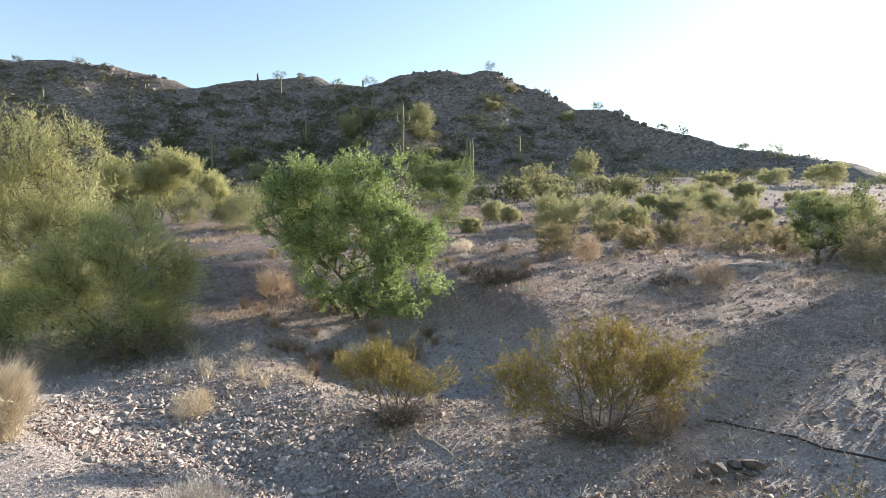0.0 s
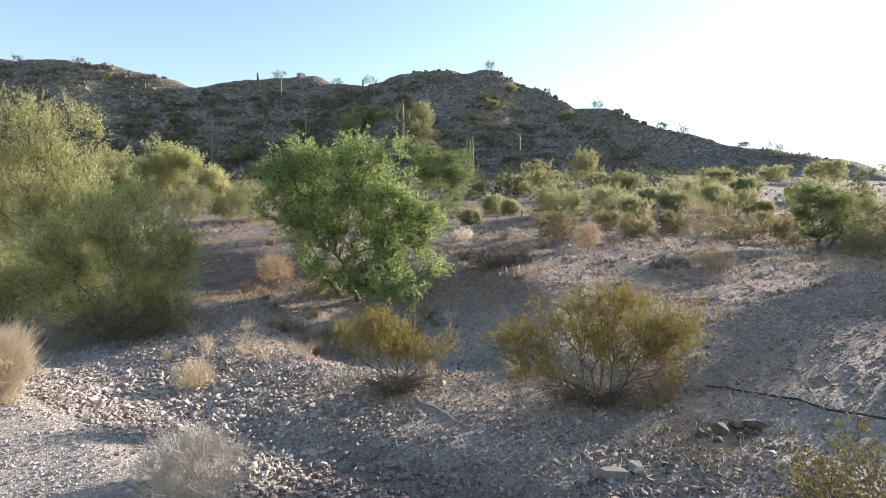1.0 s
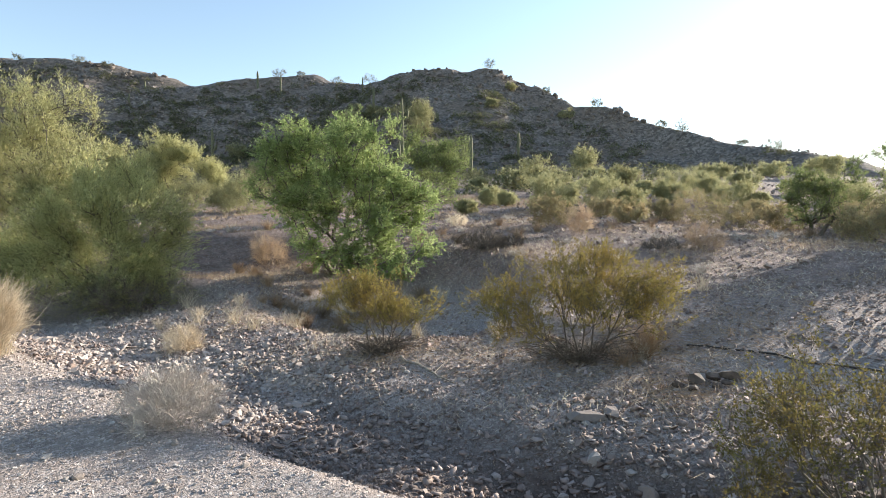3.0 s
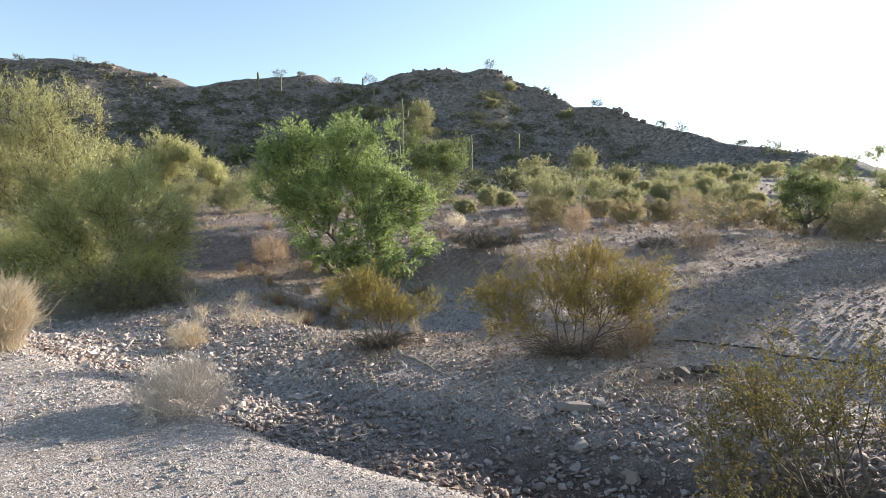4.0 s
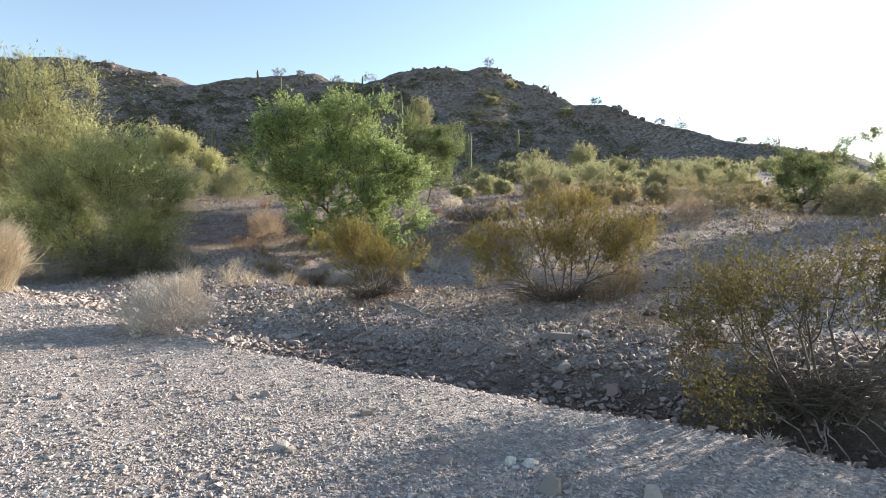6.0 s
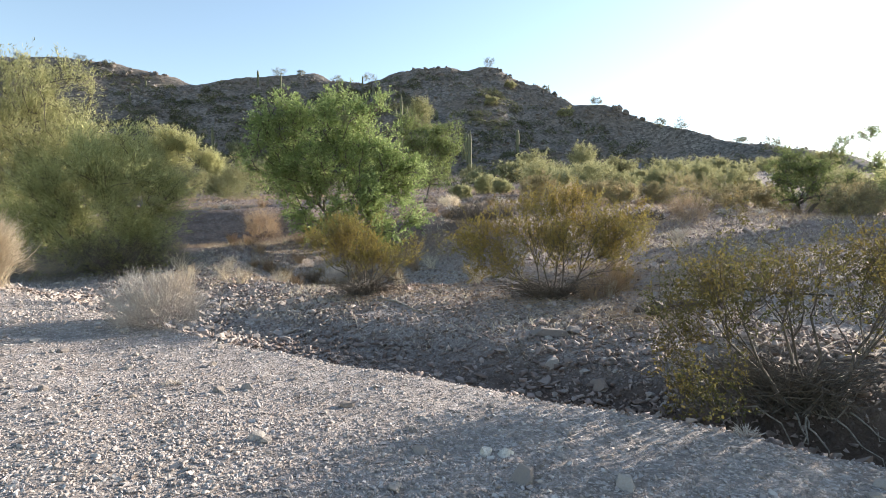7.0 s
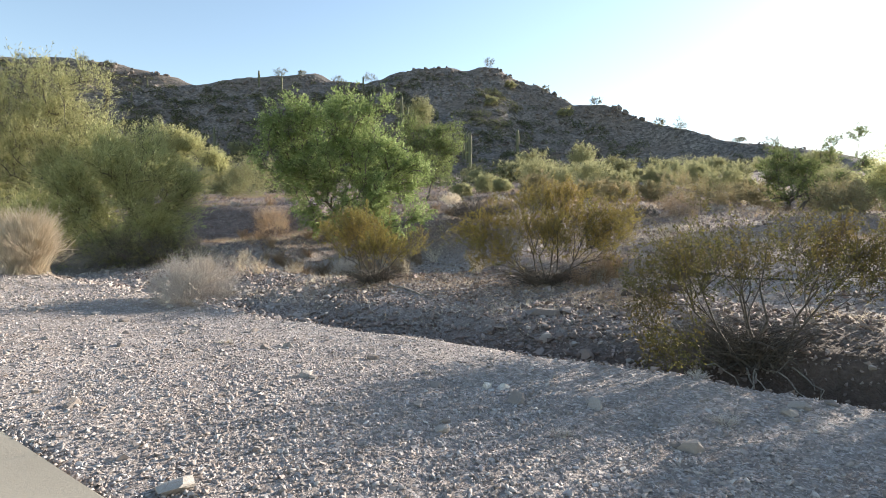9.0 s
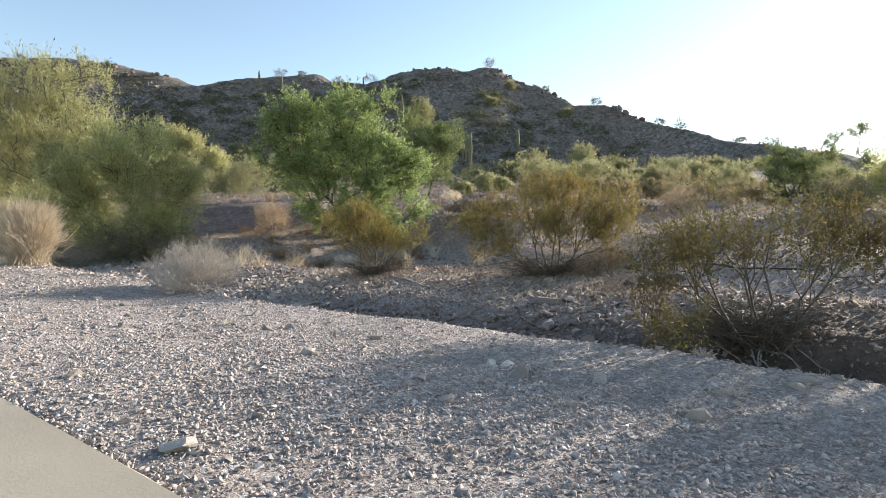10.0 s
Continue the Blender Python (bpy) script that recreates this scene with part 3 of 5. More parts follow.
gx = spacing(-2600, 2600, 0.3, 0.06, 0.034, 1.7, 135)
gy = spacing(-2600, 2600, 3.2, 0.06, 0.034, 1.6, 190)
XX, YY = np.meshgrid(gx, gy)
ZZ = height(XX, YY)
ids = np.arange(XX.size).reshape(XX.shape)
cells = np.stack([ids[:-1, :-1], ids[:-1, 1:], ids[1:, 1:], ids[1:, :-1]], 2).reshape(-1, 4)
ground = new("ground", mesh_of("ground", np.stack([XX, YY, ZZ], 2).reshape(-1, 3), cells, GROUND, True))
tagged(ground, "pinkish-grey desert gravel with a dry wash and a stony hill", "ground", kind="structure")

# the concrete path beside the gravel
along, out_dir = np.array([0.819, -0.573]), np.array([-0.573, -0.819])
rows, cols = np.linspace(-9, 9, 91), [0.0, 0.012, 0.6, 1.2, 1.8, 2.388, 2.4]
pv, edge0 = [], np.array([-1.42, 1.27])
wob = np.random.default_rng(3)
for t in rows:
    for k, c in enumerate(cols):
        q = edge0 + along * t + out_dir * (c + (0.006 * wob.normal() if k in (0,) else 0))
        s = 0.84 * q[0] - 0.54 * q[1]
        pv.append((q[0], q[1], -0.055 * (s + 1) - 0.018 + (-0.012 if k in (0, 6) else 0)))
top = np.array(pv)
low = top - np.array([0, 0, 0.12])
nc, nr = len(cols), len(rows)
ti = np.arange(nr * nc).reshape(nr, nc)
q_top = np.stack([ti[:-1, :-1], ti[1:, :-1], ti[1:, 1:], ti[:-1, 1:]], 2).reshape(-1, 4)
off = nr * nc
q_a = np.stack([ti[:-1, 0], ti[:-1, 0] + off, ti[1:, 0] + off, ti[1:, 0]], 1)
q_b = np.stack([ti[:-1, -1], ti[1:, -1], ti[1:, -1] + off, ti[:-1, -1] + off], 1)
pavement = new("pavement", mesh_of("pavement", np.concatenate([top, low]), np.concatenate([q_top[:, ::-1], q_a, q_b]), CONCRETE))
tagged(pavement, "smooth tan concrete footpath edged by loose gravel", "footpath", kind="structure")

# ---- trees ----
rng = np.random.default_rng(11)

plant_thing("ironwood_tree", -2.6, 15.6, "dense bright green desert tree with drooping leafy branches in a hollow", "tree", rng,
            dict(lobes=[(-1.2, 0, 3.2, 1.15, 1.1, 0.9), (0.2, 0, 3.5, 1.0, 1.1, 0.75), (-0.1, 0.1, 2.4, 1.6, 1.3, 0.9), (1.3, -0.3, 1.9, 1.2, 1.1, 1.0), (1.7, -0.5, 1.0, 0.95, 0.8, 0.7),
                        (0.5, -0.4, 1.3, 1.0, 0.8, 0.8), (-1.15, 0, 4.0, 0.4, 0.4, 0.4), (0.2, 0, 4.2, 0.35, 0.4, 0.35), (1.05, 0, 3.9, 0.45, 0.45, 0.45), (-2.1, 0, 3.3, 0.45, 0.5, 0.45),
                        (-1.8, 0, 2.35, 0.7, 0.8, 0.6), (1.4, -0.6, 0.4, 0.85, 0.7, 0.45), (-1.1, -0.2, 1.6, 0.8, 0.8, 0.6), (0.2, -0.5, 0.6, 0.9, 0.7, 0.5), (2.1, -0.2, 1.7, 0.55, 0.6, 0.7),
                        (-0.5, -0.3, 0.9, 0.8, 0.7, 0.5), (1.0, 0, 2.8, 1.0, 1.0, 0.8)],
                 clumps=600, roots=np.array([(-0.25, 0, -0.1), (0.1, 0.1, -0.1), (0.25, -0.1, -0.1)]), radius=0.12,
                 twig=(8, 0.4, 0.6, 0.3, 0.004, 0.16), leaf=(17, 0.073, 0.036, 0.8), lift=0.16, shell=2.8, lumps=2.0),
            BARK, BARK, IRONWOOD, tree=True, main=9)

PV = dict(twig=(12, 0.68, 0.6, 0.6, 0.004, 0.2), leaf=(13, 0.095, 0.021, 0.4), lift=0.12, shell=2.6, lumps=1.7)
plant_thing("palo_verde_tree", -10.9, 15.6, "tall feathery yellow-green desert tree with fine leafless twigs", "tree", rng,
            dict(lobes=[(-0.9, 0, 5.2, 0.9, 0.9, 0.85), (0.5, 0, 4.9, 0.75, 0.8, 0.65), (1.25, -0.1, 4.0, 0.65, 0.7, 0.5), (-1.5, 0, 4.1, 2.0, 1.7, 1.2), (0.0, 0, 3.3, 1.3, 1.4, 1.1),
                        (-2.8, 0, 2.6, 2.2, 1.8, 1.5), (0.2, -0.3, 2.1, 1.5, 1.5, 1.2), (-1.5, -0.3, 1.0, 2.0, 1.5, 0.9), (1.0, -0.2, 2.3, 1.2, 1.2, 0.9)],
                 clumps=560, roots=base_ring(rng, 5, 0.3), radius=0.12, **PV), STEM_BARK, GREEN_BARK, PALO_VERDE, "palo verde trees", tree=True, main=10)
plant_thing("palo_verde_tree", -7.8, 12.9, "rounded feathery green desert tree, its twigs reaching down to the wash", "tree", rng,
            dict(lobes=[(0.2, 0, 2.45, 1.0, 1.0, 0.8), (0.9, -0.1, 1.8, 1.0, 1.0, 0.8), (-0.4, 0, 1.8, 0.9, 1.0, 0.9), (0.3, -0.3, 0.8, 1.5, 1.1, 0.7), (1.05, -0.3, 0.4, 0.9, 0.9, 0.5),
                        (-1.2, 0.1, 0.8, 0.8, 1.0, 0.7), (-1.9, -0.2, 0.6, 1.2, 0.9, 0.6), (-0.6, -0.6, 0.3, 1.4, 0.8, 0.4), (-2.2, 0.1, 0.9, 1.0, 0.9, 0.5), (0.9, -0.5, -0.1, 1.0, 0.7, 0.4), (1.3, -0.2, 1.0, 0.85, 0.9, 0.7), (-0.1, 0, 3.0, 0.35, 0.4, 0.4), (0.9, 0.1, 2.5, 0.35, 0.4, 0.4), (1.8, -0.1, 1.7, 0.35, 0.4, 0.3), (-1.0, 0.1, 2.5, 0.4, 0.4, 0.35)],
                 clumps=430, roots=base_ring(rng, 4, 0.12), radius=0.085, **{**PV, "lumps": 2.6}), STEM_BARK, GREEN_BARK, PALO_GREEN, "palo verde trees", tree=True, main=12)
plant_thing("palo_verde_tree", -19.7, 40.4, "spreading yellow-green desert tree on a low forked trunk", "tree", rng,
            dict(lobes=[(-0.3, 0, 4.4, 1.1, 1.2, 1.2), (1.2, 0, 3.6, 1.2, 1.2, 0.9), (2.6, 0, 2.7, 1.2, 1.1, 0.75), (3.6, 0, 1.9, 0.8, 0.9, 0.6), (-1.6, 0, 3.0, 1.4, 1.3, 1.2), (0.6, 0, 2.9, 1.6, 1.4, 0.8),
                        (-3.0, 0, 2.0, 1.5, 1.3, 1.3), (-1.0, 0, 1.4, 1.6, 1.2, 0.9), (-3.6, 0, 3.4, 1.8, 1.4, 1.4)],
                 clumps=540, roots=np.array([(0.7, 0, -0.1), (0.95, 0.1, -0.1), (-0.6, 0, -0.1)]), radius=0.15, twig=(10, 0.65, 0.5, 0.6, 0.007, 0.3), leaf=(15, 0.16, 0.04, 0.45), lift=0.1, lumps=1.3),
            STEM_BARK, GREEN_BARK, PALO_VERDE, "palo verde trees", tree=True, main=9)
plant_thing("mesquite_tree", -0.4, 25.8, "open grey-green desert tree with upright branches", "tree", rng,
            dict(lobes=[(-0.5, 0, 4.4, 0.38, 0.4, 0.55), (1.3, 0, 3.6, 0.45, 0.4, 0.55), (0.1, 0, 2.7, 1.2, 1.0, 1.0), (0.9, 0, 2.6, 0.8, 0.8, 1.0), (-0.6, 0, 3.3, 0.65, 0.7, 0.8), (0.5, 0, 1.5, 1.0, 0.9, 0.8)],
                 clumps=190, roots=base_ring(rng, 5, 0.25), radius=0.06, twig=(7, 0.42, 0.4, 0.7, 0.006, 0.22), leaf=(13, 0.09, 0.036, 0.6), lift=0.1, lumps=1.6),
            BARK, BARK, MESQUITE, tree=True, main=9)
plant_thing("mesquite_tree", 15.5, 22.1, "leaning green desert tree with one thin high bough", "tree", rng,
            dict(lobes=[(-0.8, 0, 1.7, 1.0, 0.9, 0.8), (-0.9, -0.2, 0.9, 0.8, 0.7, 0.5), (0.5, 0, 1.0, 0.8, 0.7, 0.5), (0.3, 0, 1.9, 0.9, 0.8, 0.5), (-1.3, 0, 1.9, 0.7, 0.7, 0.7), (0.9, 0, 1.5, 0.5, 0.5, 0.4), (1.3, 0, 2.9, 0.55, 0.5, 0.3), (2.0, 0, 3.25, 0.65, 0.5, 0.3),
                        (0.7, 0, 2.4, 0.5, 0.4, 0.3), (1.5, 0, 2.5, 0.5, 0.4, 0.3), (2.3, 0, 2.2, 0.6, 0.5, 0.4)],
                 clumps=240, roots=np.array([(-0.6, 0, -0.1), (-0.45, 0.05, -0.1), (-0.5, -0.1, -0.1)]), radius=0.12, twig=(6, 0.34, 0.5, 0.4, 0.005, 0.15), leaf=(14, 0.07, 0.03, 0.7), lift=0.2, lumps=1.2),
            BARK, BARK, MESQUITE, tree=True, main=9)

plant_thing("mesquite_tree", 22.6, 25.6, "green desert tree with arching boughs at the slope's edge", "tree", rng,
            dict(lobes=[(0.0, 0, 2.2, 1.9, 1.6, 1.2), (-1.0, 0, 1.5, 1.2, 1.2, 0.9), (1.2, 0, 2.6, 1.3, 1.2, 0.9)],
                 clumps=190, roots=base_ring(rng, 3, 0.15), radius=0.085, twig=(7, 0.42, 0.5, 0.4, 0.006, 0.24), leaf=(13, 0.1, 0.042, 0.7), lift=0.12),
            BARK, BARK, MESQUITE, tree=True)
# added out of view; crown placed and thickened to shade the right slope
plant_thing("palo_verde_tree", 18.4, 18.6, "unseen feathery yellow-green desert tree added to shade the stony flat", "tree", rng,
            dict(lobes=[(0.0, 0, 1.9, 1.4, 1.4, 1.2), (-0.7, 0.8, 1.5, 1.1, 1.1, 1.2), (0.7, -0.8, 1.6, 1.1, 1.1, 1.2), (0.0, 0.0, 3.1, 1.3, 1.4, 0.8), (0, 0, 0.7, 1.5, 1.7, 0.7)],
                 clumps=400, roots=base_ring(rng, 3, 0.2), radius=0.08, **{**PV, "leaf": (16, 0.11, 0.03, 0.4), "lumps": 0.5}), STEM_BARK, GREEN_BARK, PALO_VERDE, "palo verde trees", tree=True)

# ---- creosote bushes by the wash ----
def creosote(x, y, label, leaf_mat, clumps, seed, lobes, leaf=(15, 0.026, 0.013, 0.8), sink=0.04, stems=16, radius=0.021, dead=(0.5, 0.35, 260)):
    """Many bare stems fanning out of one crown of roots, leafy towards their tips, over a mat of dead twigs."""
    r = np.random.default_rng(seed)
    ob = plant_thing("creosote_bush", x, y, label, "bush", r,
                     dict(lobes=lobes, clumps=clumps, roots=base_ring(r, stems, 0.15), radius=radius,
                          twig=(5, 0.25, 0.35, 0.9, 0.0024, 0.11), leaf=leaf, lift=-0.04, wiggle=0.035, shell=2.0, straight=0.75, lumps=1.5),
                     STEM_BARK, STEM_BARK, leaf_mat, "creosote bushes", sink=sink, main=16)
    w, h, n = dead
    paths = []
    for k in range(n):
        a = r.normal(size=3) * np.array([0.13, 0.13, 0.0])
        g = r.random() * 6.283
        b = np.array([math.cos(g) * w, math.sin(g) * w, h * 0.8]) * r.uniform(0.3, 1.1, 3) + np.array([0, 0, 0.02])
        paths.append((curve_to(r, a, b, 0.15, 0.07, 4), np.linspace(0.0045, 0.0016, 4)))
    tagged(part("dead_twig_mat", mesh_of("dead_twig_mat", *tubes(paths, 3), STEM_BARK), ob, "tangle of dark dead twigs"), kind="stuff")
    return ob


creosote(2.15, 7.75, "olive-yellow creosote bush on many bare grey stems", CREOSOTE, 360, 21,
         [(0.00, 0, 0.83, 0.94, 0.73, 0.38), (-0.74, 0, 0.66, 0.62, 0.53, 0.32), (0.80, 0, 0.72, 0.62, 0.53, 0.32), (0.00, 0, 1.12, 0.94, 0.84, 0.42), (-0.64, 0, 0.98, 0.52, 0.53, 0.38), (0.69, 0, 1.0, 0.62, 0.63, 0.42), (-1.27, 0, 0.83, 0.34, 0.42, 0.32), (0.16, 0, 1.35, 0.62, 0.53, 0.25), (1.22, 0, 0.99, 0.42, 0.42, 0.38), (-1.17, -0.2, 0.45, 0.36, 0.32, 0.3), (-0.5, -0.2, 0.5, 0.45, 0.4, 0.25), (0.6, -0.1, 0.52, 0.5, 0.4, 0.25)], leaf=(22, 0.028, 0.014, 0.8), stems=24, dead=(0.9, 0.36, 340))
creosote(-0.72, 8.4, "small yellowish creosote bush on a dark mat of litter", CREOSOTE, 165, 22,
         [(-0.25, 0, 0.75, 0.6, 0.5, 0.35), (-0.2, 0, 1.0, 0.42, 0.4, 0.2), (0.2, 0, 0.6, 0.4, 0.4, 0.25), (-0.65, 0, 0.85, 0.25, 0.3, 0.2), (0.78, 0, 0.68, 0.2, 0.2, 0.2), (0.35, 0, 1.0, 0.15, 0.15, 0.2)],
         leaf=(20, 0.028, 0.014, 0.8), stems=16, dead=(0.6, 0.34, 320))
creosote(3.05, 3.52, "sparse olive creosote bush overhanging the eroded bank of the wash", CREOSOTE_DARK, 228, 23,
         [(-0.82, -0.1, 0.55, 0.3, 0.36, 0.3), (0.05, 0.1, 0.85, 0.85, 0.75, 0.26), (-0.58, 0, 0.75, 0.45, 0.5, 0.3), (0.95, 0.1, 0.78, 0.65, 0.6, 0.36), (-0.48, 0.1, 1.25, 0.15, 0.16, 0.28), (-0.75, -0.2, 0.12, 0.3, 0.3, 0.25),
          (0.65, 0.1, 1.0, 0.4, 0.4, 0.2), (0.15, 0.1, 1.12, 0.16, 0.2, 0.22), (1.5, 0.2, 0.55, 0.4, 0.4, 0.3)],
         leaf=(18, 0.026, 0.0135, 0.8), stems=34, radius=0.019, dead=(0.6, 0.4, 420))
# added beyond the right edge of view, to throw shade on the gravel
creosote(6.0, 3.7, "unseen sparse olive creosote bush added to shade the gravel's edge", CREOSOTE_DARK, 250, 24,
         [(0.0, 0, 0.9, 1.0, 0.9, 0.6), (-0.8, -0.1, 0.7, 0.55, 0.5, 0.5), (0.85, 0, 0.8, 0.7, 0.6, 0.5), (0.1, 0.1, 1.4, 0.6, 0.5, 0.35)], leaf=(13, 0.034, 0.018, 0.8))

# ---- bushes up the slope: plan x, plan y, width, height ----
OLIVE_NEAR = [(-10.9, 31.9, 3.6, 2.7), (3.4, 37.4, 1.5, 1.35), (6.0, 30.1, 2.8, 1.95), (8.9, 30.9, 3.4, 2.0), (16.6, 38.9, 2.9, 2.2),
              (18.2, 34.7, 2.9, 1.9), (17.8, 37.2, 2.4, 1.8), (7.5, 33.8, 2.4, 1.4), (10.8, 31.3, 2.2, 1.35), (14.3, 35.0, 2.0, 1.5), (4.3, 35.6, 1.4, 0.9),
              (19.5, 34.4, 1.8, 1.0), (-13.6, 36.1, 2.5, 2.0), (-9.1, 35.6, 2.2, 2.4), (23.6, 31.5, 3.0, 2.1), (26.0, 36.5, 3.2, 2.3), (1.5, 30.0, 1.2, 0.8), (-17.0, 38.0, 3.4, 2.4)]
OLIVE_FAR = [(7.4, 55.7, 3.2, 2.0), (11.0, 64.0, 6.2, 3.7), (28.4, 112.2, 7.4, 5.6), (16.6, 52.2, 4.3, 2.3), (31.2, 64.3, 4.4, 2.3),
             (27.9, 51.5, 3.0, 2.1), (46.5, 78.8, 5.0, 2.4), (50.6, 74.3, 5.8, 3.2), (-5.1, 130.5, 7.2, 5.5), (-23.9, 145.0, 7.2, 6.5),
             (-18.2, 151.5, 5.2, 3.5), (-48.8, 135.0, 6.1, 3.7), (-40.8, 125.0, 7.5, 4.4), (13.0, 149.6, 4.2, 2.6),
             (9.6, 61.2, 4.3, 1.6), (10.3, 49.7, 3.0, 1.9), (14.9, 40.5, 1.9, 1.2), (22.8, 49.6, 2.5, 1.6), (18.2, 65.9, 4.0, 1.9), (29.0, 44.9, 3.2, 1.5), (30.8, 42.1, 3.0, 1.5), (4.0, 59.7, 2.2, 1.4),
             (-26.2, 151.0, 5.0, 3.2), (-19.4, 151.8, 4.6, 2.6), (-24.1, 157.6, 4.8, 2.4), (-4.9, 124.3, 6.4, 3.4), (-18.0, 123.8, 4.6, 2.6), (-21.0, 120.0, 4.0, 2.6), (-2.2, 121.0, 4.0, 2.4), (34.7, 156.1, 5.4, 2.6), (20.0, 164.3, 4.4, 2.6)]
GOLDEN = [(4.3, 21.1, 1.9, 1.0), (11.7, 26.1, 3.0, 1.4), (12.9, 24.3, 3.3, 1.15), (15.1, 24.3, 1.9, 1.15), (14.9, 19.4, 2.1, 1.3), (10.4, 26.1, 1.7, 0.95), (7.5, 25.3, 1.5, 0.8), (7.8, 22.7, 1.4, 0.9), (18.2, 25.3, 2.0, 1.2), (15.5, 27.2, 1.9, 1.0), (19.6, 24.9, 2.6, 1.5), (17.3, 23.0, 2.0, 1.1), (21.2, 26.6, 2.4, 1.6)]
for k, (x, y, w, h) in enumerate(OLIVE_NEAR):
    plant_thing("desert_bush", x, y, "rounded grey-green desert bush on the gravel slope", "bush", np.random.default_rng(100 + k),
                bush_spec(1.0 * w, 1.05 * h, 130, leaf=(13, 0.11, 0.035, 0.5)), GREY_BARK, GREEN_BARK, SAGE, "bushes on the slope")
for k, (x, y, w, h) in enumerate(OLIVE_FAR):
    plant_thing("desert_bush", x, y, "grey-green desert bush at the foot of the hill", "bush", np.random.default_rng(140 + k),
                bush_spec(1.0 * w, 1.0 * h, 95, leaf=(9, 0.05 * h + 0.1, 0.02 * h + 0.036, 0.5), twig=(6, 0.2 * h, 0.5, 0.9, 0.01, 0.10 * h)), GREY_BARK, GREEN_BARK, SAGE, "bushes on the slope")
for k, (x, y, w, h) in enumerate(GOLDEN):
    plant_thing("golden_bush", x, y, "low golden-brown drying bush on the slope", "bush", np.random.default_rng(180 + k),
                bush_spec(1.1 * w, 1.15 * h, 85, leaf=(10, 0.095, 0.034, 0.7)), GREY_BARK, GREY_BARK, GOLD, "golden bushes")


# bushes and small trees along the hill's crest
SKYLINE = [(14.2, 171.5, 4.2, 3.4), (-71.5, 168.5, 3.4, 2.6), (-53.0, 181.0, 4.6, 3.4), (-46.0, 182.0, 3.0, 2.0), (-124.3, 163.9, 3.4, 2.4), (-106.7, 164.5, 5.0, 2.6),
           (-99.0, 165.6, 3.6, 2.0), (42.8, 155.5, 3.6, 2.8), (59.8, 140.2, 4.6, 3.6), (56.2, 144.0, 3.2, 2.4), (73.5, 124.2, 5.2, 2.8), (69.0, 129.0, 3.4, 1.8), (-23.0, 177.0, 5.0, 3.4), (-34.0, 181.0, 4.6, 2.0), (31.0, 167.0, 2.8, 1.8)]
for k, (x, y, w, h) in enumerate(SKYLINE):
    plant_thing("desert_bush", x, y, "thin airy desert bush on the crest of the hill", "bush", np.random.default_rng(210 + k),
                bush_spec(w, h, 46, leaf=(10, 0.20, 0.055, 0.7), radius=0.03, twig=(5, 0.22 * h, 0.6, 0.7, 0.012, 0.12 * h)), GREY_BARK, GREY_BARK, CREST_LEAF, "bushes on the crest")


# ---- saguaros ----
def saguaro(x, y, h, seed, arms=(), radius=0.3):
    """A ribbed column with rounded top; arms: (height share, side angle, length share)."""
    ob = thing("saguaro", x, y, "tall dark green saguaro cactus" + (" with upturned arms" if arms else "") + " on the hillside", "cactus", "saguaros", sink=0.2)

    def column(path, r):
        ribs, rings = 20, len(path)
        path = np.array(path, float)
        t = unit(np.gradient(path, axis=0))
        ref = np.array([0.0, 1.0, 0.0])
        u = unit(np.cross(t, ref))
        w = np.cross(t, u)
        ang = np.arange(ribs) * 2 * np.pi / ribs
        prof = np.minimum(1, np.sqrt(np.clip((1 - np.linspace(0, 1, rings)) * rings * 0.35, 0.02, 1)))
        rr = r * prof[:, None] * (1 + 0.09 * np.where(np.arange(ribs) % 2, 1, -1))[None]
        v = path[:, None] + rr[..., None] * (np.cos(ang)[None, :, None] * u[:, None] + np.sin(ang)[None, :, None] * w[:, None])
        i = np.arange(rings * ribs).reshape(rings, ribs)
        f = np.stack([i[:-1], np.roll(i[:-1], -1, 1), np.roll(i[1:], -1, 1), i[1:]], 2).reshape(-1, 4)
        return v.reshape(-1, 3), f

    part("column", mesh_of("column", *column([(0.02 * math.sin(k), 0, h * k / 13) for k in range(14)], radius), CACTUS, True), ob)
    for share, angle, length in arms:
        ca, sa = math.cos(radians(angle)), math.sin(radians(angle))
        out, ln = 0.085 * h, length * h
        p = [(0, 0, share * h), (0.6 * out * ca, 0.6 * out * sa, share * h), (0.95 * out * ca, 0.95 * out * sa, share * h + 0.3 * out)]
        p += [(1.05 * out * ca, 1.05 * out * sa, share * h + 0.3 * out + ln * q / 6) for q in range(1, 7)]
        part("arm", mesh_of("arm", *column(p, 0.75 * radius), CACTUS, True), ob)


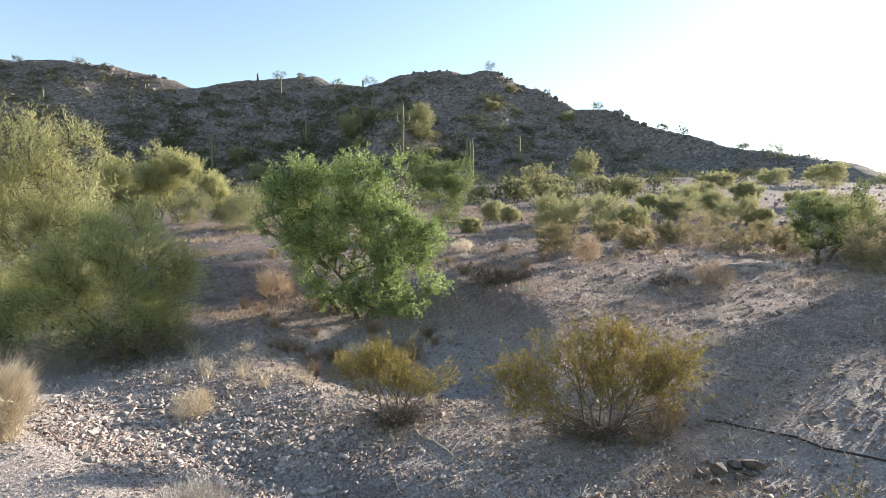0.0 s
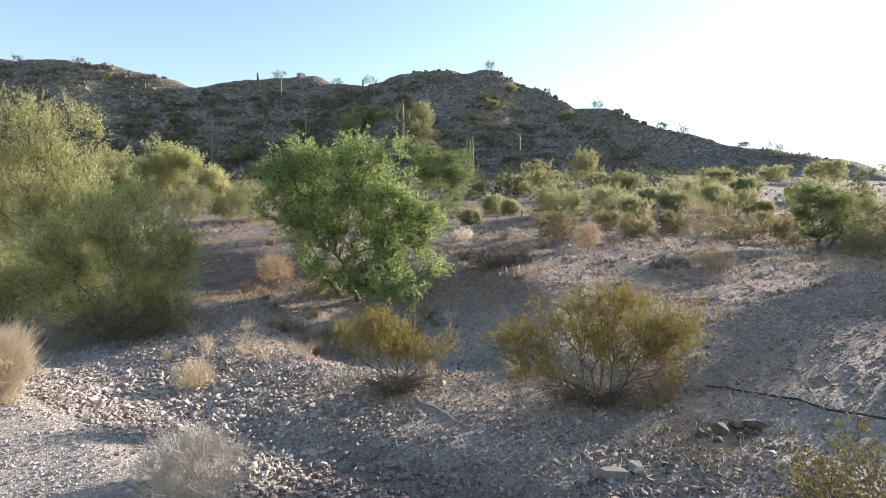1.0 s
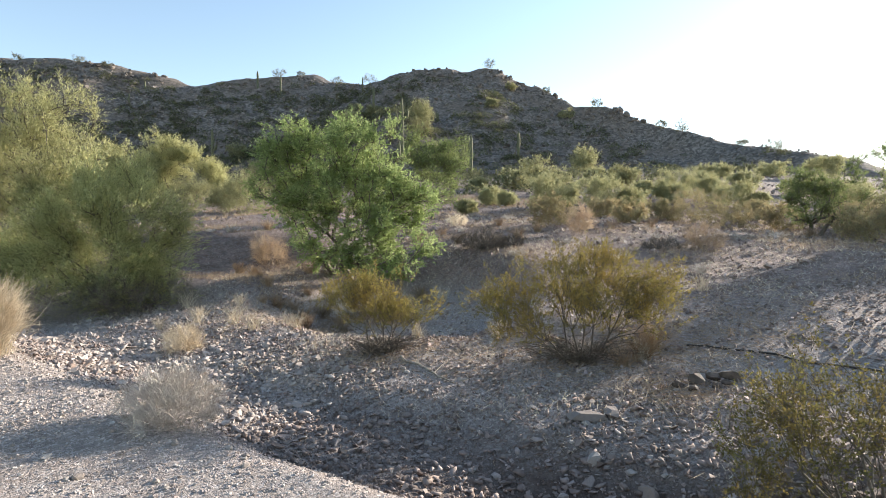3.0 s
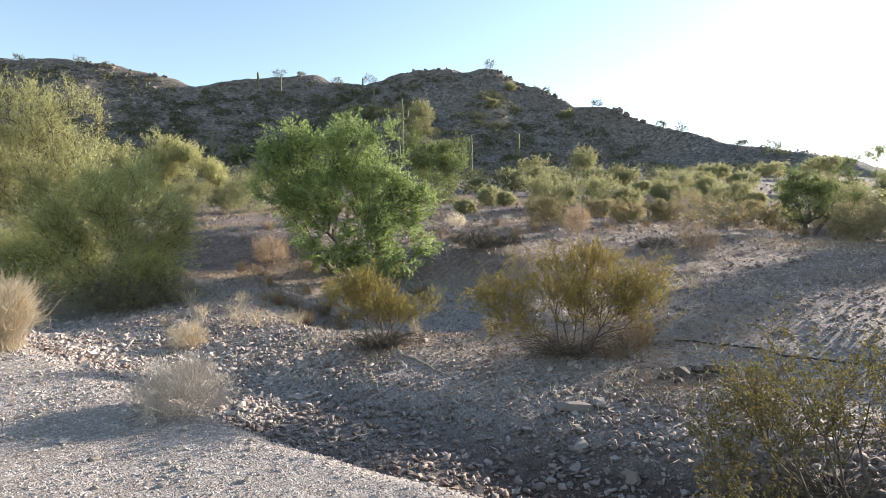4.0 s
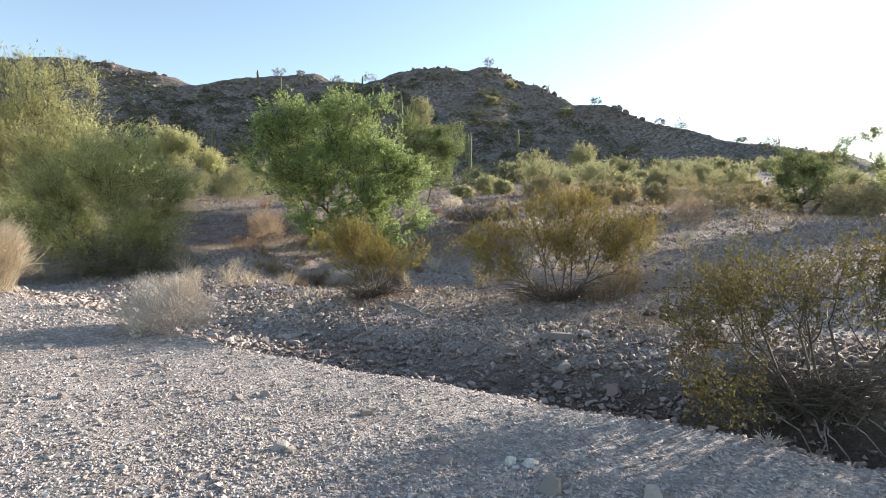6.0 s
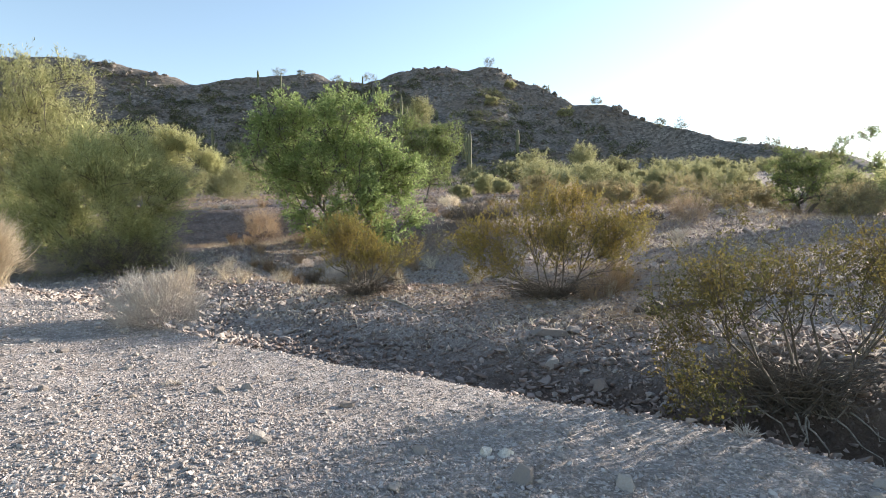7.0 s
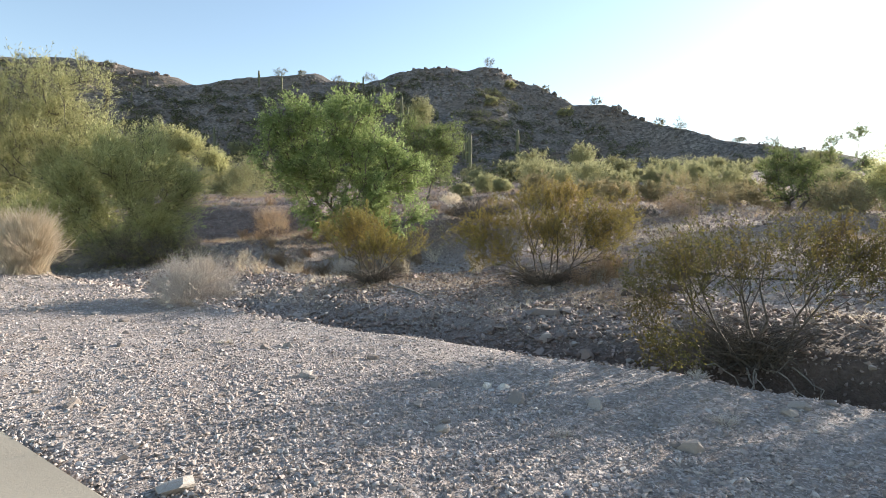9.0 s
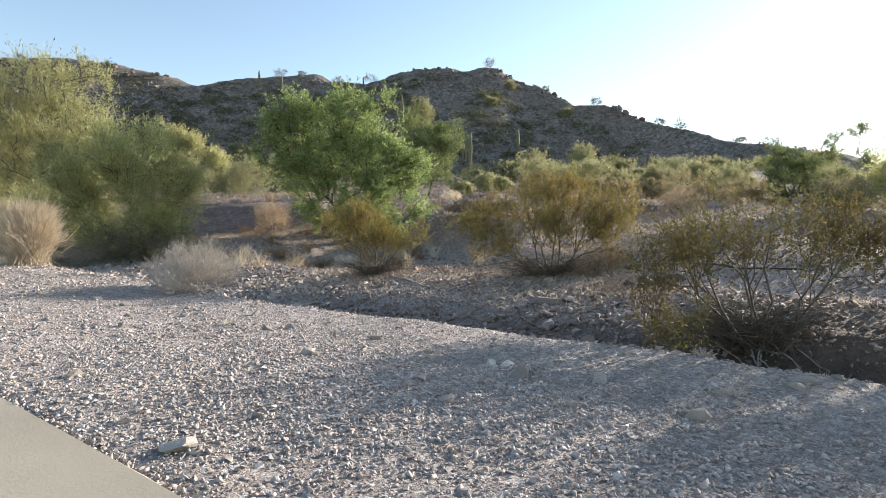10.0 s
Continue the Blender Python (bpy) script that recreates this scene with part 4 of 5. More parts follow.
SAGUAROS = [(-54.1, 131.7, 9.5, ((0.45, 15, 0.12), (0.45, -20, 0.07))), (-57.6, 174.4, 5.5, ()), (-48.7, 168.4, 6.6, (), 0.24), (-35.1, 144.0, 8.3, ((0.35, 0, 0.2), (0.35, 180, 0.2))),
            (-24.4, 170.9, 4.5, (), 0.22), (-19.1, 155.3, 6.9, ()), (-8.3, 115.3, 13.3, ((0.66, 0, 0.12), (0.64, 180, 0.12)), 0.29), (-8.7, 113.4, 5.4, ((0.8, 180, 0.05),), 0.25),
            (-1.3, 141.4, 2.9, ((0.2, 0, 0.8), (0.25, 180, 0.9)), 0.22), (5.5, 105.9, 8.8, (), 0.26), (5.2, 120.4, 6.7, ()), (5.7, 120.6, 6.5, ()), (4.6, 120.8, 4.2, ()), (17.2, 126.5, 6.3, (), 0.34),
            (-105.2, 147.4, 3.8, ((0.4, 180, 0.2),)), (-87.3, 156.0, 3.2, ((0.4, 180, 0.25),), 0.2), (-88.3, 139.5, 2.5, (), 0.22), (-86.7, 163.2, 2.4, (), 0.2), (13.6, 15.0, 2.9, (), 0.18)]
for k, (x, y, h, arms, *radius) in enumerate(SAGUAROS):
    saguaro(x, y, h, k, arms, *radius)


# ---- dry shrubs and grasses ----
def dry_clump(name, x, y, w, h, count, label, category, mat, seed, upright=0.5, width=0.004, group="", sink=0.02, joints=3):
    """A clump of fine dry stems that fan out of one root."""
    r = np.random.default_rng(seed)
    ob = thing(name, x, y, label, category, group, sink=sink)
    d = unit(np.stack([r.normal(size=count), r.normal(size=count), np.abs(r.normal(size=count)) * upright + 0.12], 1))
    tipz = h * r.uniform(0.55, 1.0, count) * (0.45 + 0.55 * d[:, 2] / d[:, 2].max())
    tipxy = d[:, :2] / np.maximum(np.linalg.norm(d[:, :2], axis=1, keepdims=True), 1e-6) * (w / 2 * np.sqrt(r.random((count, 1)))) * (1.05 - 0.5 * d[:, 2:3])
    root = r.normal(size=(count, 3)) * np.array([0.12 * w, 0.12 * w, 0]) * 0.6
    paths = []
    for k in range(count):
        a = root[k]
        b = np.array([tipxy[k, 0], tipxy[k, 1], tipz[k]])
        p = curve_to(r, a, b, 0.12, 0.05, joints)
        q = width * r.uniform(0.6, 1.2)
        paths.append((p, np.linspace(q, 0.45 * q, joints)))
        if k % 2 == 0:
            c = p[-2] + (b - p[-2]) * 0.2
            e = b + r.normal(size=3) * 0.10 * h
            paths.append((np.array([c, (c + e) / 2 + r.normal(size=3) * 0.02 * h, e]), (0.7 * q, 0.55 * q, 0.3 * q)))
    tagged(part("stalk_growth", mesh_of("stalk_growth", *tubes(paths, 3), mat), ob), kind="stuff")
    return ob


def twig_shrub(x, y, w, h, clumps, label, mat, seed, thick=1.0):
    """A bleached, leafless shrub of fine forking twigs."""
    r = np.random.default_rng(seed)
    lobes = [(0, 0, 0.5 * h, 0.36 * w, 0.36 * w, 0.36 * h), (0.2 * w, 0, 0.35 * h, 0.25 * w, 0.25 * w, 0.25 * h), (-0.22 * w, 0.05, 0.4 * h, 0.24 * w, 0.25 * w, 0.3 * h), (0, -0.1, 0.2 * h, 0.42 * w, 0.4 * w, 0.15 * h)]
    return plant_thing("dry_shrub", x, y, label, "dry shrub", r,
                       dict(lobes=lobes, clumps=clumps, roots=base_ring(r, 14, 0.09 * w), radius=0.0045 * thick, twig=(10, 0.32 * h, 0.45, 0.75, 0.0019 * thick, 0.05 * w),
                            leaf=(1, 0.018, 0.005, 0.6), lift=0.0, wiggle=0.06, shell=2.6, straight=0.7), mat, mat, mat, "dry shrubs", main=10)


twig_shrub(-2.25, 5.05, 1.12, 0.58, 260, "bleached grey-white dry shrub on the gravel edge of the wash", ASH, 31)
dry_clump("dry_grass_clump", -5.65, 7.05, 1.4, 1.02, 2600, "tall straw-coloured dry grass clump on the bank", "grass clump", STRAW, 32, 2.0, 0.003, joints=4)
twig_shrub(-4.1, 9.2, 0.8, 0.5, 170, "small straw-white dry tuft in the stony wash", STRAW, 33)
DRY = [(5.0, 19.4, 1.0, 1.1), (-5.1, 17.1, 1.2, 1.1), (-2.1, 13.6, 0.85, 0.52), (7.7, 15.9, 1.4, 0.85), (0.8, 22.6, 0.9, 0.57), (1.4, 16.9, 1.5, 0.8)]
for k, (x, y, w, h) in enumerate(DRY):
    twig_shrub(x, y, 1.1 * w, h, 150, "dry twiggy shrub with bare pale stems on the slope", ASH if k == 2 else RUST if k in (0, 1, 3) else STEM_BARK if k == 5 else STRAW, 40 + k, 1.8 if k != 2 else 1.0)

TUFTS = [dry_clump("dry_grass_tuft", -5.2, 10.6, 0.5, 0.36, 34, "wispy straw-coloured dry grass tuft on stony ground", "grass tuft", STRAW, 61, 1.6, 0.004, "dry grass tufts"),
         dry_clump("dry_grass_tuft", -3.4, 13.5, 0.7, 0.32, 70, "rusty brown dry grass tuft on stony ground", "grass tuft", RUST, 62, 1.4, 0.005, "dry grass tufts"),
         dry_clump("dry_grass_tuft", 3.5, 13.0, 0.6, 0.26, 90, "low ashen dry twiggy tuft on the slope", "grass tuft", ASH, 63, 0.8, 0.005, "dry grass tufts")]
STRAW_AT = [(-4.6, 10.9), (-4.9, 11.6), (-3.3, 10.3), (-3.9, 10.9), (-3.0, 11.4), (-4.3, 12.3), (-2.6, 10.6), (-5.4, 12.2), (-0.2, 9.0), (1.1, 8.9), (2.9, 7.5), (5.2, 10.7), (0.2, 14.5)]
RUST_AT = [(2.6, 7.35), (2.95, 7.6), (3.2, 7.9), (-3.1, 13.3), (-2.7, 13.7), (-2.0, 12.4), (-1.4, 13.9), (-3.3, 14.4), (-4.0, 13.0), (-4.6, 14.6), (-0.7, 13.3), (-0.2, 14.2), (-5.0, 15.3), (-1.9, 15.1), (-3.5, 15.4), (-0.9, 16.0), (-5.7, 16.2),
           (-2.9, 12.6), (-2.2, 13.0), (-1.6, 13.4), (-1.1, 12.9), (-3.7, 13.2), (-4.2, 14.0), (-2.5, 14.2), (-1.7, 14.4), (-0.9, 14.0), (-0.4, 15.0), (0.7, 18.3), (1.9, 18.0),
           (2.7, 18.6), (3.6, 20.0), (-0.6, 19.5), (0.2, 20.5), (2.4, 22.0), (6.4, 20.5), (8.2, 21.5), (9.1, 23.5), (-6.1, 20.1), (-4.9, 20.4), (12.5, 20.2), (14.0, 21.0)]
ASH_AT = [(1.05, 1.5), (1.95, 1.75), (0.4, 2.6), (2.2, 2.6), (-1.2, 3.2), (4.6, 14.2), (6.1, 12.6), (2.2, 15.2), (7.2, 18.2), (9.5, 17.4), (11.6, 19.0), (4.1, 17.4), (-7.4, 20.0), (-6.7, 20.6), (-8.2, 20.3), (0.9, 21.2), (5.8, 22.8), (3.1, 24.6), (7.5, 25.2),
          (10.1, 28.0), (13.2, 28.5), (1.6, 27.5), (-1.9, 22.4), (-4.0, 22.0), (4.8, 26.8)]
pick = np.random.default_rng(64)
for first, places in zip(TUFTS, (STRAW_AT, RUST_AT, ASH_AT)):
    for x, y in places:
        grow = pick.uniform(0.75, 1.5) * (0.3 if 0.54 * x + 0.84 * y < 3.4 else 1.0)
        copy_thing(first, pose(x, y, float(height(x, y)) - 0.02, 0, 0, pick.uniform(0, 360)) @ Matrix.Scale(grow, 4))

# low dead brush heaps on the slope
for k, (x, y, w, h) in enumerate([(1.5, 16.6, 1.6, 0.5), (6.4, 15.9, 1.4, 0.4), (2.3, 17.0, 1.1, 0.4)]):
    ob = twig_shrub(x, y, w, h, 110, "brown heap of dead broken branches on the slope", STEM_BARK, 50 + k, 2.6)
    ob.name = "brush_heap"
    tagged(ob, category="dead brush", group="brush heaps")

# twiggy thicket under the palo verde
for k, (x, y, w, h) in enumerate([(-6.5, 11.7, 1.9, 1.0), (-7.9, 11.3, 2.2, 0.9), (-9.5, 11.6, 2.2, 1.0), (-5.9, 12.6, 1.3, 0.8)]):
    twig_shrub(x, y, w, h, 170, "brown twiggy thicket under the feathery green tree", GREY_BARK if k % 2 else STEM_BARK, 55 + k)

# ---- fallen wood, hose, clods and roots ----
r = np.random.default_rng(91)


def lying(name, a, b, radius, mat, label, category, sag=0.03, steps=9, lift=None):
    """A stick or hose that lies along the ground from a to b."""
    t = np.linspace(0, 1, steps)
    x = a[0] + (b[0] - a[0]) * t + r.normal(size=steps) * sag
    y = a[1] + (b[1] - a[1]) * t + r.normal(size=steps) * sag
    z = height(x, y) + radius * 0.8
    ob = thing(name, a[0], a[1], label, category)
    p = np.stack([x - a[0], y - a[1], z - ob.matrix_basis.translation.z], 1)
    return ob, p


ob, p = lying("irrigation_hose", (3.7, 7.95), (5.3, 6.3), 0.014, RUBBER, "thin black rubber irrigation hose lying across the gravel", "hose")
part("pipe", mesh_of("pipe", *tubes([(p, np.full(len(p), 0.014))], 8), RUBBER, True), ob)
ob, p = lying("dead_branch", (-0.42, 8.0), (0.32, 7.05), 0.02, GREY_BARK, "crooked dead grey branch lying on the stony bank", "branch", 0.05)
part("limb", mesh_of("limb", *tubes([(p, np.linspace(0.022, 0.008, len(p)))], 6), GREY_BARK, True), ob)
for k in (3, 5, 6):
    q = p[k] + np.array([r.normal() * 0.2, r.normal() * 0.2, 0.08])
    part("offshoot", mesh_of("offshoot", *tubes([(np.array([p[k], (p[k] + q) / 2 + 0.02, q]), (0.010, 0.007, 0.004))], 5), GREY_BARK, True), ob)
for k, (x, y, s) in enumerate([(3.0, 6.6, 0.2), (3.28, 6.68, 0.27), (3.5, 6.74, 0.22), (3.72, 6.72, 0.28), (3.14, 6.45, 0.14), (3.45, 6.52, 0.16), (3.6, 6.6, 0.13)]):
    v, f = rock_shape(r, 15 + 3 * k, 0.62)
    ob = new("earth_clod", mesh_of("earth_clod", v * s, f, CLOD))
    ob.matrix_basis = pose(x, y, float(height(x, y)) + 0.18 * s, 0, 0, 50 * k)
    tagged(ob, "dark crumbling clod of earth and roots on the bank", "clod", "earth clods")
# bare roots of the overhanging bush
overhang = [o for o in scene.objects if o.name.startswith("creosote_bush") and abs(o.location.x - 3.05) < 0.01][0]
for k in range(8):
    a = np.array([r.uniform(-0.4, 0.3), r.uniform(-0.3, 0.0), 0.0])
    b = a + np.array([r.uniform(-0.35, 0.3), r.uniform(-0.4, -0.2), r.uniform(-0.42, -0.22)])
    c = a * 0.5 + b * 0.5 + np.array([r.normal() * 0.14, -0.16, 0.14])
    t = np.linspace(0, 1, 9)[:, None]
    path = (1 - t) ** 2 * a + 2 * t * (1 - t) * c + t * t * b + r.normal(size=(9, 3)) * 0.02
    part("root", mesh_of("root", *tubes([(path, np.linspace(0.007, 0.0025, 9))], 5), GREY_BARK, True), overhang)
# twig litter under the bushes and over the slope
cen = np.array([(2.15, 7.6, 1.1), (-0.72, 8.3, 0.6), (2.9, 6.4, 0.6), (3.2, 8.4, 1.2), (-2.4, 13.6, 1.6), (1.8, 16.8, 1.6), (-3.6, 11.4, 1.3), (0.6, 8.4, 1.2), (6.0, 14.5, 2.5), (7.5, 19.0, 4.0), (4.2, 7.4, 1.2), (5.5, 9.0, 1.6), (4.0, 11.5, 2.0), (-0.6, 13.5, 1.6)])
n = 10000
c = cen[r.integers(0, len(cen), n)]
lx, ly = c[:, 0] + r.normal(size=n) * c[:, 2] * 0.6, c[:, 1] + r.normal(size=n) * c[:, 2] * 0.6
la, ll = r.random(n) * 6.283, r.uniform(0.03, 0.13, n) * (1 + 0.05 * ly)
A = np.stack([lx, ly, height(lx, ly) + 0.01], 1)
ex, ey = lx + np.cos(la) * ll, ly + np.sin(la) * ll
B = np.stack([ex, ey, height(ex, ey) + np.abs(r.normal(size=n)) * 0.03 + 0.01], 1)
litter = new("twig_litter", mesh_of("twig_litter", *tubes([((A[k], B[k]), (0.0028, 0.0016)) for k in range(n)], 3), RUST))
tagged(litter, "scattered dry brown twigs and leaf litter", "litter", kind="stuff")

# short dry grass in thin patches over the slope
n = 130000
gn, gs = 9 * (42 / 9) ** r.random(n), r.uniform(-32, 12, n)
px, py = 0.84 * gs + 0.54 * gn, -0.54 * gs + 0.84 * gn
patchy = fractal(px / 2.2, py / 2.2, 181, 4) + 0.12 * r.normal(size=n) + 0.6 * np.exp(-((px + 2.0) / 2.4) ** 2 - ((py - 13.6) / 0.9) ** 2)
px, py = px[patchy > 0.14], py[patchy > 0.14]
d = unit(np.stack([r.normal(size=len(px)), r.normal(size=len(px)), 0.4 + np.abs(r.normal(size=len(px)))], 1))
grass = blades(r, np.stack([px, py, height(px, py) - 0.01], 1), d, r.uniform(0.07, 0.24, len(px)) * (0.7 + 0.02 * py), 0.006 + 0.0006 * py)
tagged(new("dry_grass", mesh_of("dry_grass", *grass, RUST)), "short rusty dry grass in thin patches on the slope", "grass", kind="stuff")
n = 60000
gn, gs = 5.2 * (24 / 5.2) ** r.random(n), r.uniform(-13, 9, n)
px, py = 0.84 * gs + 0.54 * gn, -0.54 * gs + 0.84 * gn
patchy = fractal(px / 0.9, py / 0.9, 231, 4) + 0.15 * r.normal(size=n)
px, py = px[patchy > 0.12], py[patchy > 0.12]
d = unit(np.stack([r.normal(size=len(px)), r.normal(size=len(px)), 0.25 + np.abs(r.normal(size=len(px))) * 0.7], 1))
wisps = blades(r, np.stack([px, py, height(px, py) - 0.005], 1), d, r.uniform(0.05, 0.16, len(px)), 0.004 + 0.0006 * py)
tagged(new("straw_wisps", mesh_of("straw_wisps", *wisps, STRAW)), "thin pale straw wisps between the stones of the slope", "grass", kind="stuff")

# ---- loose stones ----
r = np.random.default_rng(71)


def strewn(count, n_lo, n_hi, s_lo, s_hi, lo, hi, power):
    n, s = r.uniform(n_lo, n_hi, count), r.uniform(s_lo, s_hi, count)
    x, y = 0.84 * s + 0.54 * n, -0.54 * s + 0.84 * n
    return x, y, lo * (hi / lo) ** (r.random(count) ** power)


def gravel_bed(count):
    """Pebbles on the flat between the path and the wash, thinning out along it."""
    n, s = r.uniform(-0.5, 3.4, count), r.uniform(-6.5, 3.6, count) + r.normal(size=count) * 0.7
    close = r.random(count) < 0.45
    n = np.where(close, np.clip(1.25 + r.normal(size=count) * 0.95, -0.6, 3.4), n)
    s = np.where(close, -0.2 + r.normal(size=count) * 1.5, s)
    x, y = 0.84 * s + 0.54 * n, -0.54 * s + 0.84 * n
    kept = fractal(x / 0.7, y / 0.7, 151, 3) + r.uniform(-0.45, 0.45, count) > -0.28
    x, y = x[kept], y[kept]
    return x, y, 0.0105 * (0.044 / 0.0105) ** (r.random(len(x)) ** 2.0)


def washed(count):
    """Cobbles in banks and bars along the wash, finer stuff between them."""
    x, y, size = strewn(count, 3.4, 6.9, -11, 1.7, 0.022, 0.11, 1.9)
    bar = fractal(x / 0.9, y / 0.9, 191, 3) + r.uniform(-0.3, 0.3, count)
    kept = (bar > -0.3) | (r.random(count) < 0.4)
    return x[kept], y[kept], np.where(bar > 0.12, 1.15, 0.8)[kept] * size[kept]


def verge(count):
    """Thin pebbles far along the flat and past the path."""
    x, y = r.normal(size=count) * 7, 1.0 + r.normal(size=count) * 6
    past = 0.54 * x + 0.84 * y < 3.0
    return x[past], y[past], 0.02 * 3.5 ** (r.random(int(past.sum())) ** 2)


def off_path(x, y):
    across = -0.573 * (x + 1.42) - 0.819 * (y - 1.27)
    return (across < 0.02) | (across > 2.42)


def rubble(name, fields, material, sink, label, category, shapes=ROCKS):
    sx, sy, ss = (np.concatenate(c) for c in zip(*fields))
    keep = off_path(sx, sy)
    v, f, soft = scattered_stones(r, sx[keep], sy[keep], ss[keep], sink, shapes)
    return tagged(new(name, mesh_of(name, v, f, material, soft)), label, category, kind="stuff")


rubble("gravel", [gravel_bed(70000), verge(5000)], PEBBLES, 0.42, "loose pinkish-grey angular desert gravel and pebbles", "gravel")
rubble("fine_gravel", [strewn(20000, -0.6, 2.6, -2.2, 2.2, 0.009, 0.022, 1.5)], PEBBLES, 0.3, "small grey and pink stone chips packed between the pebbles", "gravel", FAR_ROCKS)
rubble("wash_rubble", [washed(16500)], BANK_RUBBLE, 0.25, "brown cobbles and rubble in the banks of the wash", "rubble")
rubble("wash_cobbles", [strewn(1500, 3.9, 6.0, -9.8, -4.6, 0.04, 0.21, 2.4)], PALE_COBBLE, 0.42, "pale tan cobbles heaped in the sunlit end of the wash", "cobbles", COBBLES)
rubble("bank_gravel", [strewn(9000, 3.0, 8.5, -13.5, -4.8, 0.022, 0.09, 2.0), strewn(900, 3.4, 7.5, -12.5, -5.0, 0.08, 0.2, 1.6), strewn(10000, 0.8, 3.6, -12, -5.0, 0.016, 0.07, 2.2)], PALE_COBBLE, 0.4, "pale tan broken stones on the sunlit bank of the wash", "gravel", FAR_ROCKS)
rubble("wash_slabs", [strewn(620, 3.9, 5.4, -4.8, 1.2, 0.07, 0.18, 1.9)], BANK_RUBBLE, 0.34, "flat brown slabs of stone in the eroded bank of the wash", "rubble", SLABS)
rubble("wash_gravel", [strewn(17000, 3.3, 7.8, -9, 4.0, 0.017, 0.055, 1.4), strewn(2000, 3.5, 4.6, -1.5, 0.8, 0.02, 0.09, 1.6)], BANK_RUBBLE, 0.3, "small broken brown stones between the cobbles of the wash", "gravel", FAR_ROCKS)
rubble("slope_rubble", [strewn(18000, 5.6, 14, -12, 5.5, 0.022, 0.12, 1.9)], SLOPE_RUBBLE, 0.22, "grey-brown stones strewn over the slope", "rubble")
rubble("slope_gravel", [strewn(10000, 7.0, 22, -16, 7, 0.035, 0.12, 2.0), strewn(7000, 14, 40, -30, 8, 0.06, 0.3, 2.2), strewn(4000, 38, 105, -75, 15, 0.15, 0.7, 2.4)], SLOPE_RUBBLE, 0.18,
       "small grey-brown stones strewn up the long slope", "gravel", FAR_ROCKS)
hx, hy = r.uniform(-142, 90, 52000), r.uniform(85, 190, 52000)
hill_high = (height(hx, hy, 0) - apron(hx, hy) > 2) & (np.interp(hx, CREST_X, CREST_Y) - hy > np.where(hx > 50, 2, 1)) & (fractal(hx / 9, hy / 9, 171, 3) + r.normal(size=52000) * 0.2 > -0.12)
hx, hy = hx[hill_high], hy[hill_high]
scree = new("scree", mesh_of("scree", *scattered_stones(r, hx, hy, np.where(hx > 50, 0.6, 1.0) * 0.28 * (1.7 / 0.28) ** (r.random(len(hx)) ** 2.6), shapes=FAR_ROCKS)[:2], SCREE))
tagged(scree, "dark varnished boulders and scree on the hillside", "rocks", kind="stuff")

# ---- low scrub on the hill ----
r = np.random.default_rng(81)
many = 8500
bx, by = r.uniform(-135, 100, many), r.uniform(45, 185, many)
up = height(bx, by, 0) - apron(bx, by)
# scrub set thicker in the west, also to darken that flank like shade
ok = ((up > 0.6) | (r.random(many) < 0.3)) & (fractal(bx / 15, by / 15, 131, 3) + r.normal(size=many) * 0.28 > np.interp(up, [0, 12, 30], [-0.12, -0.06, 0.06]) - np.where(bx < -50, 0.34, 0))
ok &= np.interp(bx, CREST_X, CREST_Y) - by > np.where(bx > 25, 10, 3)
ok &= (bx / by < 0.28) | (r.random(many) < 0.35)
ok &= bx / by < 0.62
bx, by, up = bx[ok], by[ok], up[ok]
size = 0.62 * 3.9 ** (r.random(len(bx)) ** 1.4) * np.interp(up, [0, 12, 30, 45], [1.0, 1.25, 0.95, 0.75])
per = np.clip(76 * size ** 1.3, 45, 220).astype(int)
S = np.repeat(size, per)[:, None]
d = unit(r.normal(size=(len(S), 3)))
d[:, 2] = np.abs(d[:, 2])
lump = 1 + 0.25 * np.sin(3 * np.arctan2(d[:, :1], d[:, 1:2]) + np.repeat(r.random(len(bx)) * 6.28, per)[:, None])
P = np.repeat(np.stack([bx, by, height(bx, by)], 1), per, 0) + d * S * lump * np.array([1.0, 1.0, 0.8]) * r.uniform(0.35, 1, (len(S), 1)) ** 0.5
scrub = new("hill_scrub", mesh_of("hill_scrub", *blades(r, P, unit(d + r.normal(size=d.shape) * 0.7), 0.15 + 0.1 * S[:, 0], 0.095 + 0.07 * S[:, 0]), SCRUB))
tagged(scrub, "low dark desert scrub dotted over the hillside", "scrub", kind="stuff")

# ---- single stones that lie loose on the ground ----
r = np.random.default_rng(95)
ROCK_MESHES = [mesh_of("stone", *rock_shape(r, 22, 0.5 + 0.035 * k), STONES) for k in range(10)]
QUARTZ_MESH = mesh_of("stone", *rock_shape(r, 18, 0.65), QUARTZ)
PALE_MESH = mesh_of("stone", *rock_shape(r, 20, 0.34), PALE_ROCK)
FLAT_MESH = mesh_of("stone", *rock_shape(r, 22, 0.3), GREY_ROCK)


def lay_stone(x, y, size, me, turn, sink=0.2):
    ob = new("stone", me)
    ob.parent = ground
    ob.matrix_basis = pose(x, y, float(height(x, y)) + size * (0.3 - sink) * 0.6, r.normal() * 8, r.normal() * 8, turn) @ Matrix.Diagonal((size, size, size, 1))


